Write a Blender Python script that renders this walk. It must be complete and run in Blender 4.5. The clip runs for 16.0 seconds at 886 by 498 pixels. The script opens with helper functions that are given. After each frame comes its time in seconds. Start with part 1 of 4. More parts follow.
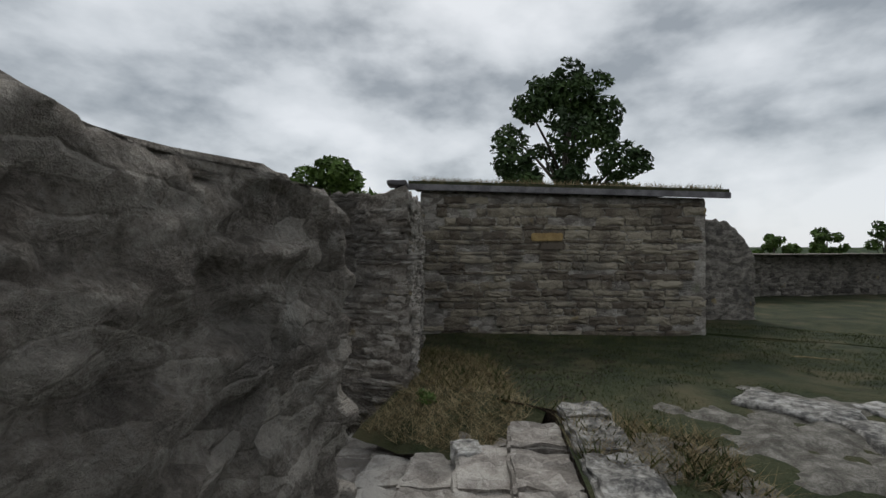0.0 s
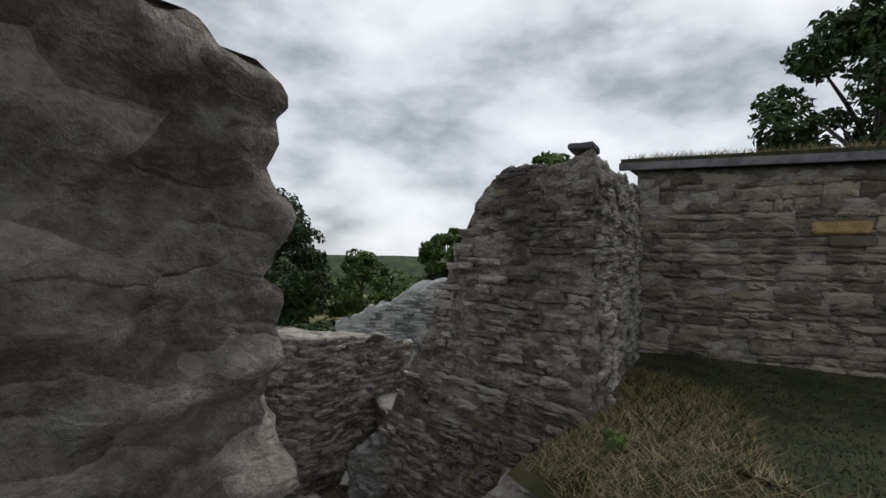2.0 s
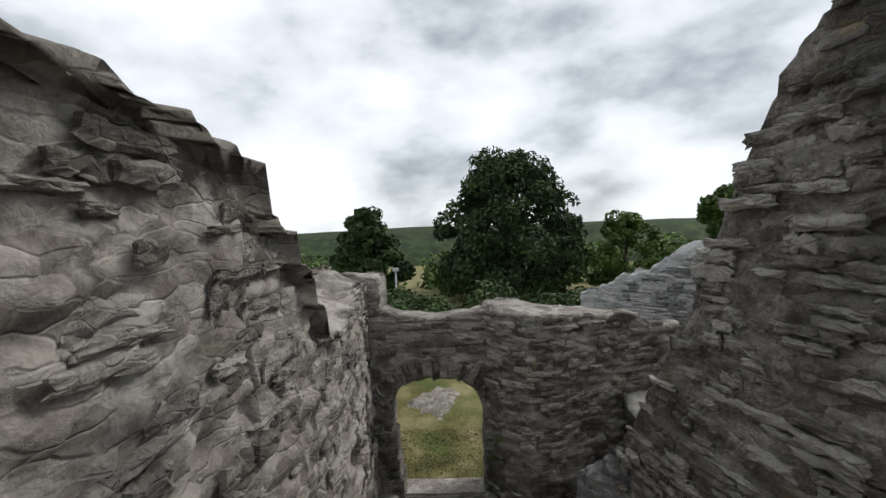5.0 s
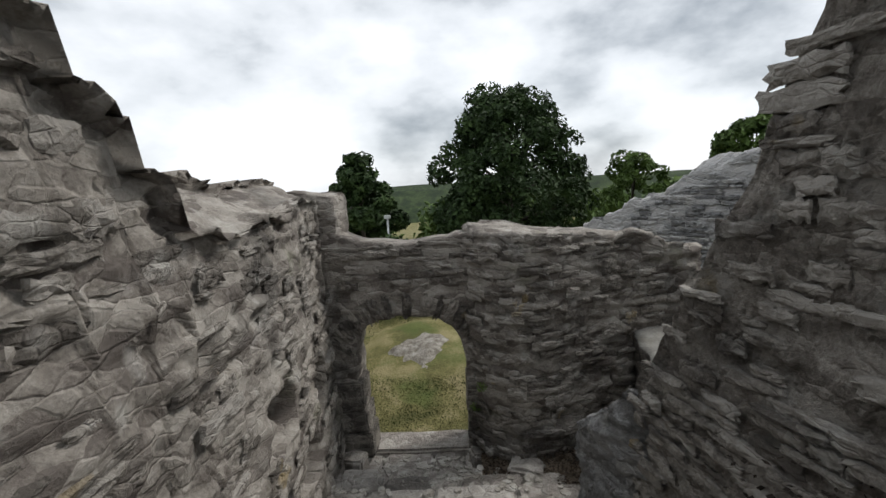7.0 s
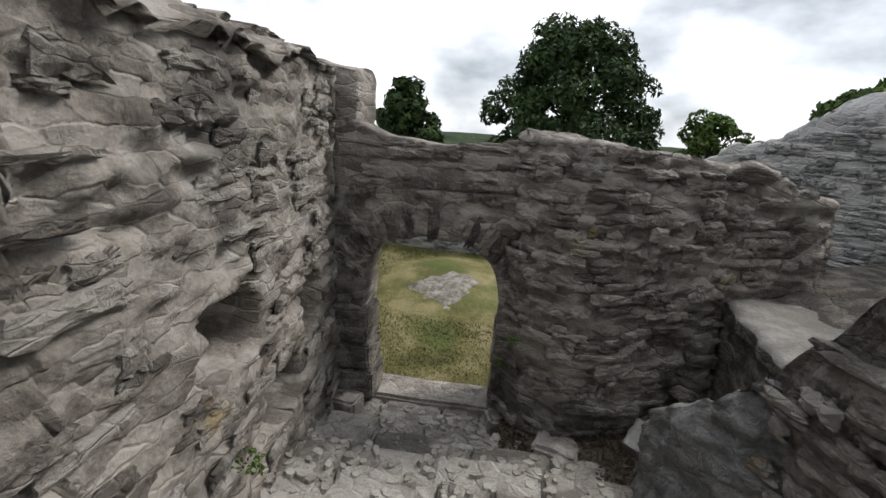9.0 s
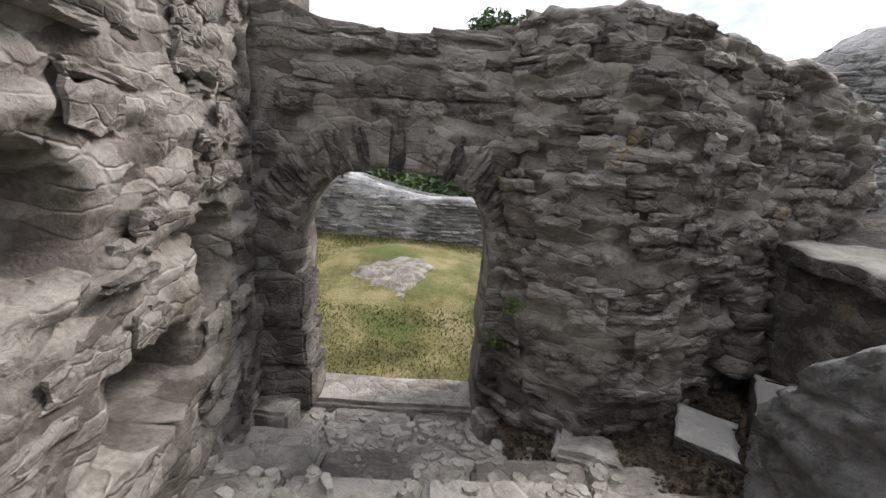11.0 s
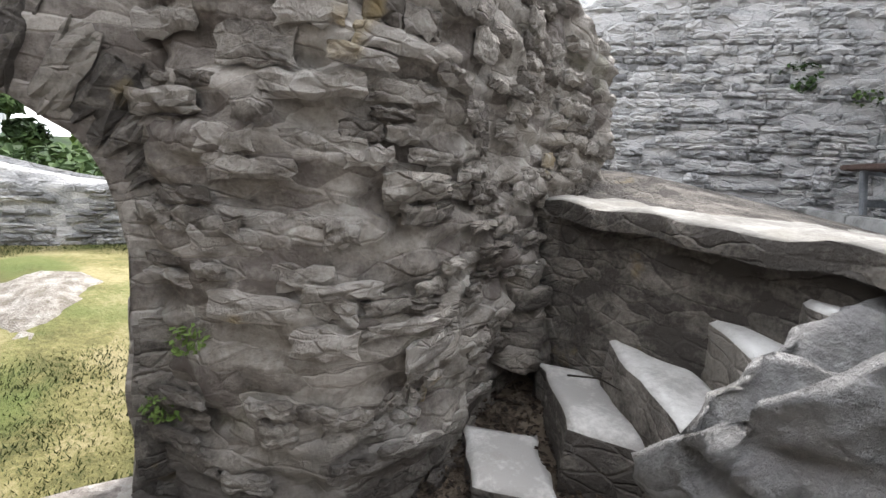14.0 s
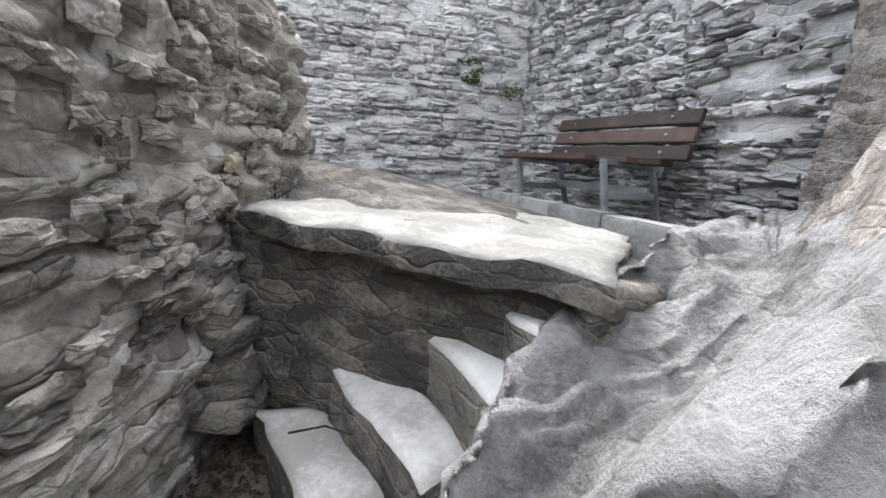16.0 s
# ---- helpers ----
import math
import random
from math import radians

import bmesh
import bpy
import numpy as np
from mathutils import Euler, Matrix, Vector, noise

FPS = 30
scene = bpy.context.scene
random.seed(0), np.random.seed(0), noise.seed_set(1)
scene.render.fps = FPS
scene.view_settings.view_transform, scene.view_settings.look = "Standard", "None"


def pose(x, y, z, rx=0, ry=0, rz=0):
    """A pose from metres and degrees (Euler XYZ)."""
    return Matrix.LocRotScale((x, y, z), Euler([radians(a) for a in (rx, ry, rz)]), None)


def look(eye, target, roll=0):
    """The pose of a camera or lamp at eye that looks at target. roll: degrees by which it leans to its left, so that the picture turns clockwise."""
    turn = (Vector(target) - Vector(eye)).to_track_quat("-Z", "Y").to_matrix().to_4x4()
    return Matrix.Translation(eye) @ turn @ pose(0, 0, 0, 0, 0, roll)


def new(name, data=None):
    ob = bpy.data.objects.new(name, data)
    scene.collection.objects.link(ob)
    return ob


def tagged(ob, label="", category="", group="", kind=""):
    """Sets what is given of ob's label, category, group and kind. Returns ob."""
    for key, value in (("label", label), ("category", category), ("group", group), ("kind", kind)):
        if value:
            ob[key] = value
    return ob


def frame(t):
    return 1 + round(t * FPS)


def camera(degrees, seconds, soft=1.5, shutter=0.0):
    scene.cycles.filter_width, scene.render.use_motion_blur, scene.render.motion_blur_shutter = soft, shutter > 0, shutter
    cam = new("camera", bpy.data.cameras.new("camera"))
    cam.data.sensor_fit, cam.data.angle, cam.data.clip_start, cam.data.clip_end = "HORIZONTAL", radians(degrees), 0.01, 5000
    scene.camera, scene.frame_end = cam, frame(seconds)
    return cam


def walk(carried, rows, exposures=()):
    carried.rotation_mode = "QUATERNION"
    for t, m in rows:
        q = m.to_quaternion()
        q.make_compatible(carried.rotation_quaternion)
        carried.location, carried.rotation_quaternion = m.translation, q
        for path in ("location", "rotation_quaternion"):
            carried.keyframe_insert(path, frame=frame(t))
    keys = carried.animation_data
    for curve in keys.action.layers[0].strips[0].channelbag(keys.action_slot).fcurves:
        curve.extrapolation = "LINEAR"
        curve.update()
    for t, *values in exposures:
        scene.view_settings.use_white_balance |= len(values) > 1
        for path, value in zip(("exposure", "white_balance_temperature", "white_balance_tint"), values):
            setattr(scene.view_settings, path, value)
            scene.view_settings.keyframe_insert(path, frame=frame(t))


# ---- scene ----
cam = camera(87.37, 16.0)
PATH = [
    (0, pose(-1.538, -8.305, 3.613, 90.17, 0.15, -58.58)),
    (0.5, pose(-1.147, -8.315, 3.546, 85.56, 0.97, -57.77)),
    (1, pose(-0.729, -8.259, 3.461, 88.28, 1.25, -43.86)),
    (1.5, pose(-0.442, -8.165, 3.426, 88.90, 1.22, -36.84)),
    (2, pose(-0.243, -7.941, 3.405, 90.94, -0.87, -30.04)),
    (2.5, pose(-0.137, -7.622, 3.387, 90.50, -2.13, -24.84)),
    (3, pose(0.064, -7.244, 3.339, 92.93, -1.32, -12.45)),
    (3.5, pose(0.143, -7.057, 3.298, 92.15, -0.15, -7.73)),
    (3.7, pose(0.163, -7.007, 3.289, 91.85, 0.32, -6.44)),
    (5.8, pose(1.160, -5.899, 3.078, 81.20, 2.63, 4.34)),
    (6, pose(1.185, -5.764, 3.008, 79.89, 3.24, 3.65)),
    (6.5, pose(1.156, -5.463, 2.712, 81.01, 4.35, 1.61)),
    (7, pose(1.115, -5.227, 2.594, 82.18, 3.34, 2.58)),
    (7.5, pose(1.178, -4.840, 2.430, 81.11, 0.61, 7.28)),
    (8, pose(1.160, -4.610, 2.347, 78.45, 0.16, 8.55)),
    (8.5, pose(1.101, -4.347, 2.229, 75.67, -2.50, 8.43)),
    (8.7, pose(1.083, -4.244, 2.162, 75.78, -3.42, 9.02)),
    (10.8, pose(0.650, -3.226, 1.267, 77.53, -5.01, 1.79)),
    (11, pose(0.671, -3.070, 1.223, 78.59, -4.15, -0.01)),
    (11.5, pose(0.721, -2.807, 1.214, 78.26, -3.96, -9.02)),
    (12, pose(0.774, -2.787, 1.181, 76.53, -3.38, -12.97)),
    (12.5, pose(0.834, -2.701, 1.167, 75.44, -4.17, -11.51)),
    (13, pose(0.933, -2.393, 1.059, 78.49, -3.83, -9.06)),
    (13.5, pose(1.045, -2.100, 0.966, 80.15, -4.05, -14.80)),
    (14, pose(1.118, -1.905, 0.928, 80.27, -4.18, -31.41)),
    (14.5, pose(1.254, -1.705, 0.974, 80.95, -5.42, -47.97)),
    (15, pose(1.351, -1.637, 1.052, 81.13, -7.44, -59.97)),
    (15.5, pose(1.401, -1.670, 1.089, 79.67, -5.93, -64.46)),
    (16, pose(1.444, -1.685, 1.081, 79.12, -3.26, -65.67)),
]
walk(cam, PATH, exposures=[(0.0, -0.38, 6450, 9), (1.2, -0.22, 6450, 9), (2.4, -0.1, 6450, 10), (3.1, 0.05, 6400, 9), (7.0, 0.12, 6500, 10), (8.7, 0.32, 6500, 11), (11.0, 1.0, 6500, 15), (12.5, 1.7, 6500, 15), (14.5, 2.15, 6400, 13), (16.0, 2.25, 6250, 13)])

# ---- world and sun ----
world = bpy.data.worlds.new("overcast_sky")
scene.world = world
world.use_nodes = True
wn, wl = world.node_tree.nodes, world.node_tree.links
wn.clear()
sky = wn.new("ShaderNodeTexSky")
sky.sky_type, sky.sun_disc = "NISHITA", False
sky.sun_elevation, sky.sun_rotation = radians(46), radians(61)
coord = wn.new("ShaderNodeTexCoord")
stretch = wn.new("ShaderNodeMapping")
stretch.inputs["Scale"].default_value = (1.0, 1.0, 1.9)
wl.new(coord.outputs["Generated"], stretch.inputs["Vector"])
puff = wn.new("ShaderNodeTexNoise")
puff.inputs["Scale"].default_value, puff.inputs["Detail"].default_value, puff.inputs["Roughness"].default_value = 2.9, 8.0, 0.5
wl.new(stretch.outputs["Vector"], puff.inputs["Vector"])
cloud = wn.new("ShaderNodeValToRGB")
cloud.color_ramp.elements[0].position, cloud.color_ramp.elements[0].color = 0.36, (0.40, 0.44, 0.48, 1)
cloud.color_ramp.elements[1].position, cloud.color_ramp.elements[1].color = 0.60, (1.05, 1.08, 1.12, 1)
mid = cloud.color_ramp.elements.new(0.47)
mid.color = (0.80, 0.84, 0.88, 1)
wl.new(puff.outputs["Fac"], cloud.inputs["Fac"])
dim = wn.new("ShaderNodeVectorMath")
dim.operation = "SCALE"
dim.inputs["Scale"].default_value = 0.1
wl.new(sky.outputs["Color"], dim.inputs[0])
blend = wn.new("ShaderNodeMix")
blend.data_type = "RGBA"
blend.inputs["Factor"].default_value = 0.9
wl.new(dim.outputs["Vector"], blend.inputs["A"])
wl.new(cloud.outputs["Color"], blend.inputs["B"])
shine = wn.new("ShaderNodeBackground")
shine.inputs["Strength"].default_value = 1.0
wl.new(blend.outputs["Result"], shine.inputs["Color"])
wl.new(shine.outputs["Background"], wn.new("ShaderNodeOutputWorld").inputs["Surface"])
sun_data = bpy.data.lights.new("sun", "SUN")
sun_data.energy, sun_data.angle, sun_data.color = 2.1, radians(20), (1.0, 0.97, 0.92)
sun = new("sun", sun_data)
sun.matrix_world = look((11, 6, 13), (0, 0, 0))


# ---- materials ----
def material(name, stops, scale=3.0, fine=40.0, bump=0.4, rough=0.9, spread=0.25, stretch_z=1.0, patches=None, fine_mix=0.35, metal=0.0, bump_far=0.06, bed=None):
    """A rough natural surface: a colour ramp over two noises, optional patches of another colour, and relief."""
    m = bpy.data.materials.new(name)
    m.use_nodes = True
    n, l = m.node_tree.nodes, m.node_tree.links
    b = n["Principled BSDF"]
    b.inputs["Roughness"].default_value, b.inputs["Metallic"].default_value = rough, metal
    b.inputs["Specular IOR Level"].default_value = 0.25
    c = n.new("ShaderNodeTexCoord")
    geo = n.new("ShaderNodeNewGeometry")
    mp = n.new("ShaderNodeMapping")
    mp.inputs["Scale"].default_value = (1, 1, stretch_z)
    l.new(geo.outputs["Position"], mp.inputs["Vector"])
    big = n.new("ShaderNodeTexNoise")
    big.inputs["Scale"].default_value, big.inputs["Detail"].default_value, big.inputs["Roughness"].default_value = scale, 5, 0.6
    small = n.new("ShaderNodeTexNoise")
    small.inputs["Scale"].default_value, small.inputs["Detail"].default_value, small.inputs["Roughness"].default_value = fine, 6, 0.7
    l.new(mp.outputs["Vector"], big.inputs["Vector"])
    l.new(geo.outputs["Position"], small.inputs["Vector"])
    mx = n.new("ShaderNodeMix")
    mx.inputs["Factor"].default_value = fine_mix
    l.new(big.outputs["Fac"], mx.inputs["A"])
    l.new(small.outputs["Fac"], mx.inputs["B"])
    info = n.new("ShaderNodeObjectInfo")
    off = n.new("ShaderNodeMath")
    off.operation, off.inputs[1].default_value, off.inputs[2].default_value = "MULTIPLY_ADD", spread, -spread / 2
    l.new(info.outputs["Random"], off.inputs[0])
    add = n.new("ShaderNodeMath")
    l.new(mx.outputs["Result"], add.inputs[0])
    l.new(off.outputs["Value"], add.inputs[1])
    ramp = n.new("ShaderNodeValToRGB")
    while len(ramp.color_ramp.elements) < len(stops):
        ramp.color_ramp.elements.new(0.5)
    for e, (at, col) in zip(ramp.color_ramp.elements, stops):
        e.position, e.color = 0.5 + (at - 0.5) * 0.44, (*[0.95 * v for v in col], 1)
    l.new(add.outputs["Value"], ramp.inputs["Fac"])
    out = ramp.outputs["Color"]
    for k, (col, size, low, high, amount) in enumerate(patches or ()):
        pn = n.new("ShaderNodeTexNoise")
        pn.inputs["Scale"].default_value, pn.inputs["Detail"].default_value = size, 6
        sh = n.new("ShaderNodeMapping")
        sh.inputs["Location"].default_value = (7.3 * k + 3, 1.7 * k, 5.1 * k)
        l.new(geo.outputs["Position"], sh.inputs["Vector"])
        l.new(sh.outputs["Vector"], pn.inputs["Vector"])
        mr = n.new("ShaderNodeMapRange")
        mr.inputs["From Min"].default_value, mr.inputs["From Max"].default_value, mr.inputs["To Max"].default_value = low, high, amount
        l.new(pn.outputs["Fac"], mr.inputs["Value"])
        pm = n.new("ShaderNodeMix")
        pm.data_type = "RGBA"
        pm.inputs["B"].default_value = (*col, 1)
        l.new(mr.outputs["Result"], pm.inputs["Factor"])
        l.new(out, pm.inputs["A"])
        out = pm.outputs["Result"]
    l.new(out, b.inputs["Base Color"])
    height = mx.outputs["Result"]
    if bed:
        # rough bedded stones: warped flat cells with sunken joints
        cells, deep, tone = bed
        warp = n.new("ShaderNodeTexNoise")
        warp.inputs["Scale"].default_value, warp.inputs["Detail"].default_value = 3.5, 4
        l.new(geo.outputs["Position"], warp.inputs["Vector"])
        shift = n.new("ShaderNodeVectorMath")
        shift.operation, shift.inputs["Scale"].default_value = "SCALE", 0.11
        l.new(warp.outputs["Color"], shift.inputs[0])
        moved = n.new("ShaderNodeVectorMath")
        l.new(geo.outputs["Position"], moved.inputs[0])
        l.new(shift.outputs["Vector"], moved.inputs[1])
        flat = n.new("ShaderNodeMapping")
        flat.inputs["Scale"].default_value = cells
        l.new(moved.outputs["Vector"], flat.inputs["Vector"])
        vor = n.new("ShaderNodeTexVoronoi")
        vor.feature = "DISTANCE_TO_EDGE"
        vor.inputs["Scale"].default_value = 1.0
        l.new(flat.outputs["Vector"], vor.inputs["Vector"])
        who = n.new("ShaderNodeTexVoronoi")
        who.inputs["Scale"].default_value = 1.0
        l.new(flat.outputs["Vector"], who.inputs["Vector"])
        joint = n.new("ShaderNodeMapRange")
        joint.interpolation_type = "SMOOTHSTEP"
        joint.inputs["From Max"].default_value = 0.10
        l.new(vor.outputs["Distance"], joint.inputs["Value"])
        grey = n.new("ShaderNodeSeparateColor")
        l.new(who.outputs["Color"], grey.inputs["Color"])
        proud = n.new("ShaderNodeMath")
        proud.operation = "MULTIPLY"
        l.new(joint.outputs["Result"], proud.inputs[0])
        l.new(grey.outputs["Red"], proud.inputs[1])
        sum_h = n.new("ShaderNodeMath")
        sum_h.operation, sum_h.inputs[1].default_value = "MULTIPLY_ADD", deep
        l.new(proud.outputs["Value"], sum_h.inputs[0])
        gritty = n.new("ShaderNodeTexNoise")
        gritty.inputs["Scale"].default_value, gritty.inputs["Detail"].default_value, gritty.inputs["Roughness"].default_value = 28, 7, 0.72
        l.new(geo.outputs["Position"], gritty.inputs["Vector"])
        loud = n.new("ShaderNodeMath")
        loud.operation, loud.inputs[1].default_value = "MULTIPLY_ADD", 1.1
        l.new(gritty.outputs["Fac"], loud.inputs[0])
        l.new(mx.outputs["Result"], loud.inputs[2])
        l.new(loud.outputs["Value"], sum_h.inputs[2])
        height = sum_h.outputs["Value"]
        shade = n.new("ShaderNodeMath")
        shade.operation, shade.inputs[1].default_value, shade.inputs[2].default_value = "MULTIPLY_ADD", tone, -tone / 2
        l.new(grey.outputs["Green"], shade.inputs[0])
        more = n.new("ShaderNodeMath")
        l.new(add.outputs["Value"], more.inputs[0])
        l.new(shade.outputs["Value"], more.inputs[1])
        l.new(more.outputs["Value"], ramp.inputs["Fac"])
    bp = n.new("ShaderNodeBump")
    bp.inputs["Strength"].default_value, bp.inputs["Distance"].default_value = min(1.0, 1.25 * bump), bump_far * 1.15
    l.new(height, bp.inputs["Height"])
    l.new(bp.outputs["Normal"], b.inputs["Normal"])
    return m


LICHEN = ((0.34, 0.25, 0.10), 2.3, 0.66, 0.72, 0.55)
SOOT = ((0.07, 0.065, 0.06), 1.3, 0.56, 0.68, 0.6)
MOSS = ((0.10, 0.12, 0.05), 1.7, 0.62, 0.72, 0.4)
PALE = ((0.52, 0.50, 0.46), 5.0, 0.58, 0.70, 0.5)
STONE = material("limestone_rubble", [(0.25, (0.13, 0.115, 0.10)), (0.5, (0.27, 0.245, 0.215)), (0.75, (0.42, 0.39, 0.35))], 4, 45, 0.6, stretch_z=2.0, patches=[SOOT, LICHEN, PALE], bed=((9, 9, 20), 0.6, 0.1))
MORTAR = material("weathered_mortar", [(0.25, (0.15, 0.13, 0.115)), (0.5, (0.27, 0.245, 0.215)), (0.75, (0.40, 0.37, 0.33))], 3, 40, 0.45, stretch_z=1.6, patches=[SOOT, MOSS, PALE], spread=0.0, bed=((5, 5, 14), 0.7, 0.2))
ROUGH_FACE = material("eroded_brown_limestone", [(0.25, (0.17, 0.147, 0.125)), (0.5, (0.34, 0.303, 0.265)), (0.75, (0.53, 0.485, 0.43))], 2.6, 28, 0.8, stretch_z=2.4, patches=[SOOT, LICHEN, PALE], spread=0.0, fine_mix=0.5, bed=((6, 6, 15), 0.35, 0.16))
# darker twin of STONE; on slab sides its dark tone stands for shade
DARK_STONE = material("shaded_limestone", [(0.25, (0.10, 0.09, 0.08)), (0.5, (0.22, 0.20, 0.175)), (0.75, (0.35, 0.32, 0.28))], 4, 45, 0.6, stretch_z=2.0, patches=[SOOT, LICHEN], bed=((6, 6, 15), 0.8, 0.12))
SHED_STONE = material("warm_limestone_block", [(0.25, (0.12, 0.098, 0.077)), (0.5, (0.22, 0.19, 0.147)), (0.75, (0.33, 0.29, 0.225))], 2.5, 40, 0.5, patches=[SOOT, LICHEN])
OCHRE = material("ochre_limestone_block", [(0.3, (0.30, 0.20, 0.09)), (0.7, (0.42, 0.30, 0.13))], 5, 40, 0.5)
STEP = material("worn_step_stone", [(0.25, (0.20, 0.18, 0.16)), (0.5, (0.34, 0.31, 0.28)), (0.75, (0.48, 0.45, 0.41))], 3, 30, 0.5, patches=[SOOT, PALE], bed=((7, 7, 9), 0.5, 0.16))
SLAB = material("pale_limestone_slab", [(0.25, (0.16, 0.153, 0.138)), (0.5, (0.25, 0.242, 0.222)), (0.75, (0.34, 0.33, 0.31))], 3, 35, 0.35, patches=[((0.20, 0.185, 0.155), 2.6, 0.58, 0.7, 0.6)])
BOULDER = material("lichen_spotted_slab", [(0.25, (0.10, 0.095, 0.09)), (0.5, (0.27, 0.26, 0.24)), (0.75, (0.46, 0.45, 0.43))], 9, 34, 0.9, patches=[((0.045, 0.045, 0.045), 9.0, 0.52, 0.62, 0.75), PALE], spread=0.1)
# step tops: sky light on them is put into this paler colour
LIT_STEP_TOP = material("sky_lit_step_top", [(0.25, (0.40, 0.385, 0.36)), (0.5, (0.58, 0.565, 0.535)), (0.75, (0.70, 0.69, 0.66))], 3, 35, 0.3, patches=[((0.30, 0.28, 0.24), 3.2, 0.58, 0.7, 0.6)])
ROCK = material("grey_weathered_rock", [(0.25, (0.17, 0.166, 0.16)), (0.5, (0.33, 0.325, 0.318)), (0.75, (0.47, 0.462, 0.455))], 2.2, 22, 1.0, patches=[((0.12, 0.11, 0.10), 3.2, 0.6, 0.7, 0.6), PALE], spread=0, bed=((5, 5, 9), 0.3, 0.12))
BACK_STONE = material("pale_grey_limestone", [(0.25, (0.20, 0.20, 0.20)), (0.5, (0.37, 0.37, 0.365)), (0.75, (0.53, 0.52, 0.51))], 3, 40, 0.5, stretch_z=1.8, patches=[((0.16, 0.16, 0.16), 1.0, 0.56, 0.68, 0.5), PALE], bed=((5.5, 5.5, 15), 0.9, 0.16))
GRASS_GROUND = material("mown_grass_and_soil", [(0.3, (0.013, 0.020, 0.006)), (0.5, (0.025, 0.034, 0.010)), (0.7, (0.048, 0.046, 0.02))], 1.6, 22, 0.8, patches=[((0.10, 0.085, 0.045), 0.9, 0.54, 0.68, 0.6)], spread=0, bump_far=0.05)
COURT_GROUND = material("dry_court_grass", [(0.3, (0.09, 0.09, 0.03)), (0.5, (0.17, 0.155, 0.06)), (0.7, (0.27, 0.235, 0.12))], 1.5, 25, 0.8, patches=[((0.075, 0.105, 0.025), 1.1, 0.54, 0.66, 0.7)], spread=0, bump_far=0.05)
GRAVEL = material("pale_gravel_patch", [(0.3, (0.18, 0.16, 0.13)), (0.55, (0.30, 0.275, 0.24)), (0.75, (0.41, 0.39, 0.35))], 9, 60, 0.9, spread=0)
BEDROCK = material("pale_trodden_bedrock", [(0.3, (0.09, 0.083, 0.07)), (0.55, (0.165, 0.155, 0.135)), (0.75, (0.27, 0.255, 0.23))], 7, 45, 0.9, patches=[((0.06, 0.06, 0.05), 7.0, 0.55, 0.66, 0.6)], spread=0)
COBBLE = material("pale_tread_stone", [(0.25, (0.24, 0.22, 0.19)), (0.5, (0.38, 0.36, 0.32)), (0.75, (0.52, 0.50, 0.46))], 5, 45, 0.5, spread=0)
LEAF_LITTER = material("brown_leaf_litter", [(0.3, (0.03, 0.022, 0.016)), (0.55, (0.085, 0.062, 0.043)), (0.75, (0.20, 0.16, 0.12))], 18, 70, 0.9, spread=0.3)
CONCRETE = material("old_concrete_kerb", [(0.3, (0.17, 0.17, 0.165)), (0.7, (0.33, 0.33, 0.32))], 4, 50, 0.4, patches=[SOOT])
WOOD = material("dark_stained_bench_wood", [(0.3, (0.030, 0.019, 0.015)), (0.7, (0.072, 0.046, 0.037))], 6, 60, 0.3, rough=0.6)
STEEL = material("galvanised_bench_steel", [(0.3, (0.20, 0.22, 0.24)), (0.7, (0.34, 0.36, 0.38))], 6, 60, 0.1, rough=0.45, metal=0.6)
FASCIA = material("weathered_grey_roof_board", [(0.3, (0.10, 0.095, 0.10)), (0.7, (0.22, 0.21, 0.22))], 4, 60, 0.3, rough=0.8)
SOD = material("sod_roof_growth", [(0.3, (0.04, 0.045, 0.02)), (0.7, (0.13, 0.11, 0.055))], 6, 50, 0.8)
BARK = material("tree_bark", [(0.3, (0.04, 0.033, 0.026)), (0.7, (0.11, 0.095, 0.08))], 8, 60, 0.8)
LEAF_DARK = material("dark_green_foliage", [(0.3, (0.018, 0.035, 0.010)), (0.55, (0.038, 0.070, 0.020)), (0.8, (0.075, 0.12, 0.035))], 1.2, 8, 0.1, rough=0.7, spread=0.05)
LEAF_LIGHT = material("light_green_foliage", [(0.3, (0.04, 0.07, 0.014)), (0.55, (0.085, 0.14, 0.03)), (0.8, (0.14, 0.21, 0.055))], 1.2, 8, 0.1, rough=0.7, spread=0.05)
STRAW = material("dry_straw_stalks", [(0.3, (0.16, 0.12, 0.06)), (0.7, (0.32, 0.26, 0.15))], 9, 60, 0.1)
BLADE = material("grass_blades", [(0.3, (0.026, 0.038, 0.010)), (0.55, (0.055, 0.068, 0.019)), (0.8, (0.13, 0.118, 0.047))], 2.0, 30, 0.1, spread=0)
WOODS = material("distant_woods", [(0.3, (0.012, 0.024, 0.010)), (0.55, (0.026, 0.044, 0.015)), (0.8, (0.055, 0.078, 0.028))], 0.4, 2.5, 0.8, spread=0)
LAMP_GREY = material("painted_lamp_metal", [(0.3, (0.35, 0.36, 0.36)), (0.7, (0.55, 0.56, 0.56))], 5, 40, 0.05, rough=0.5)


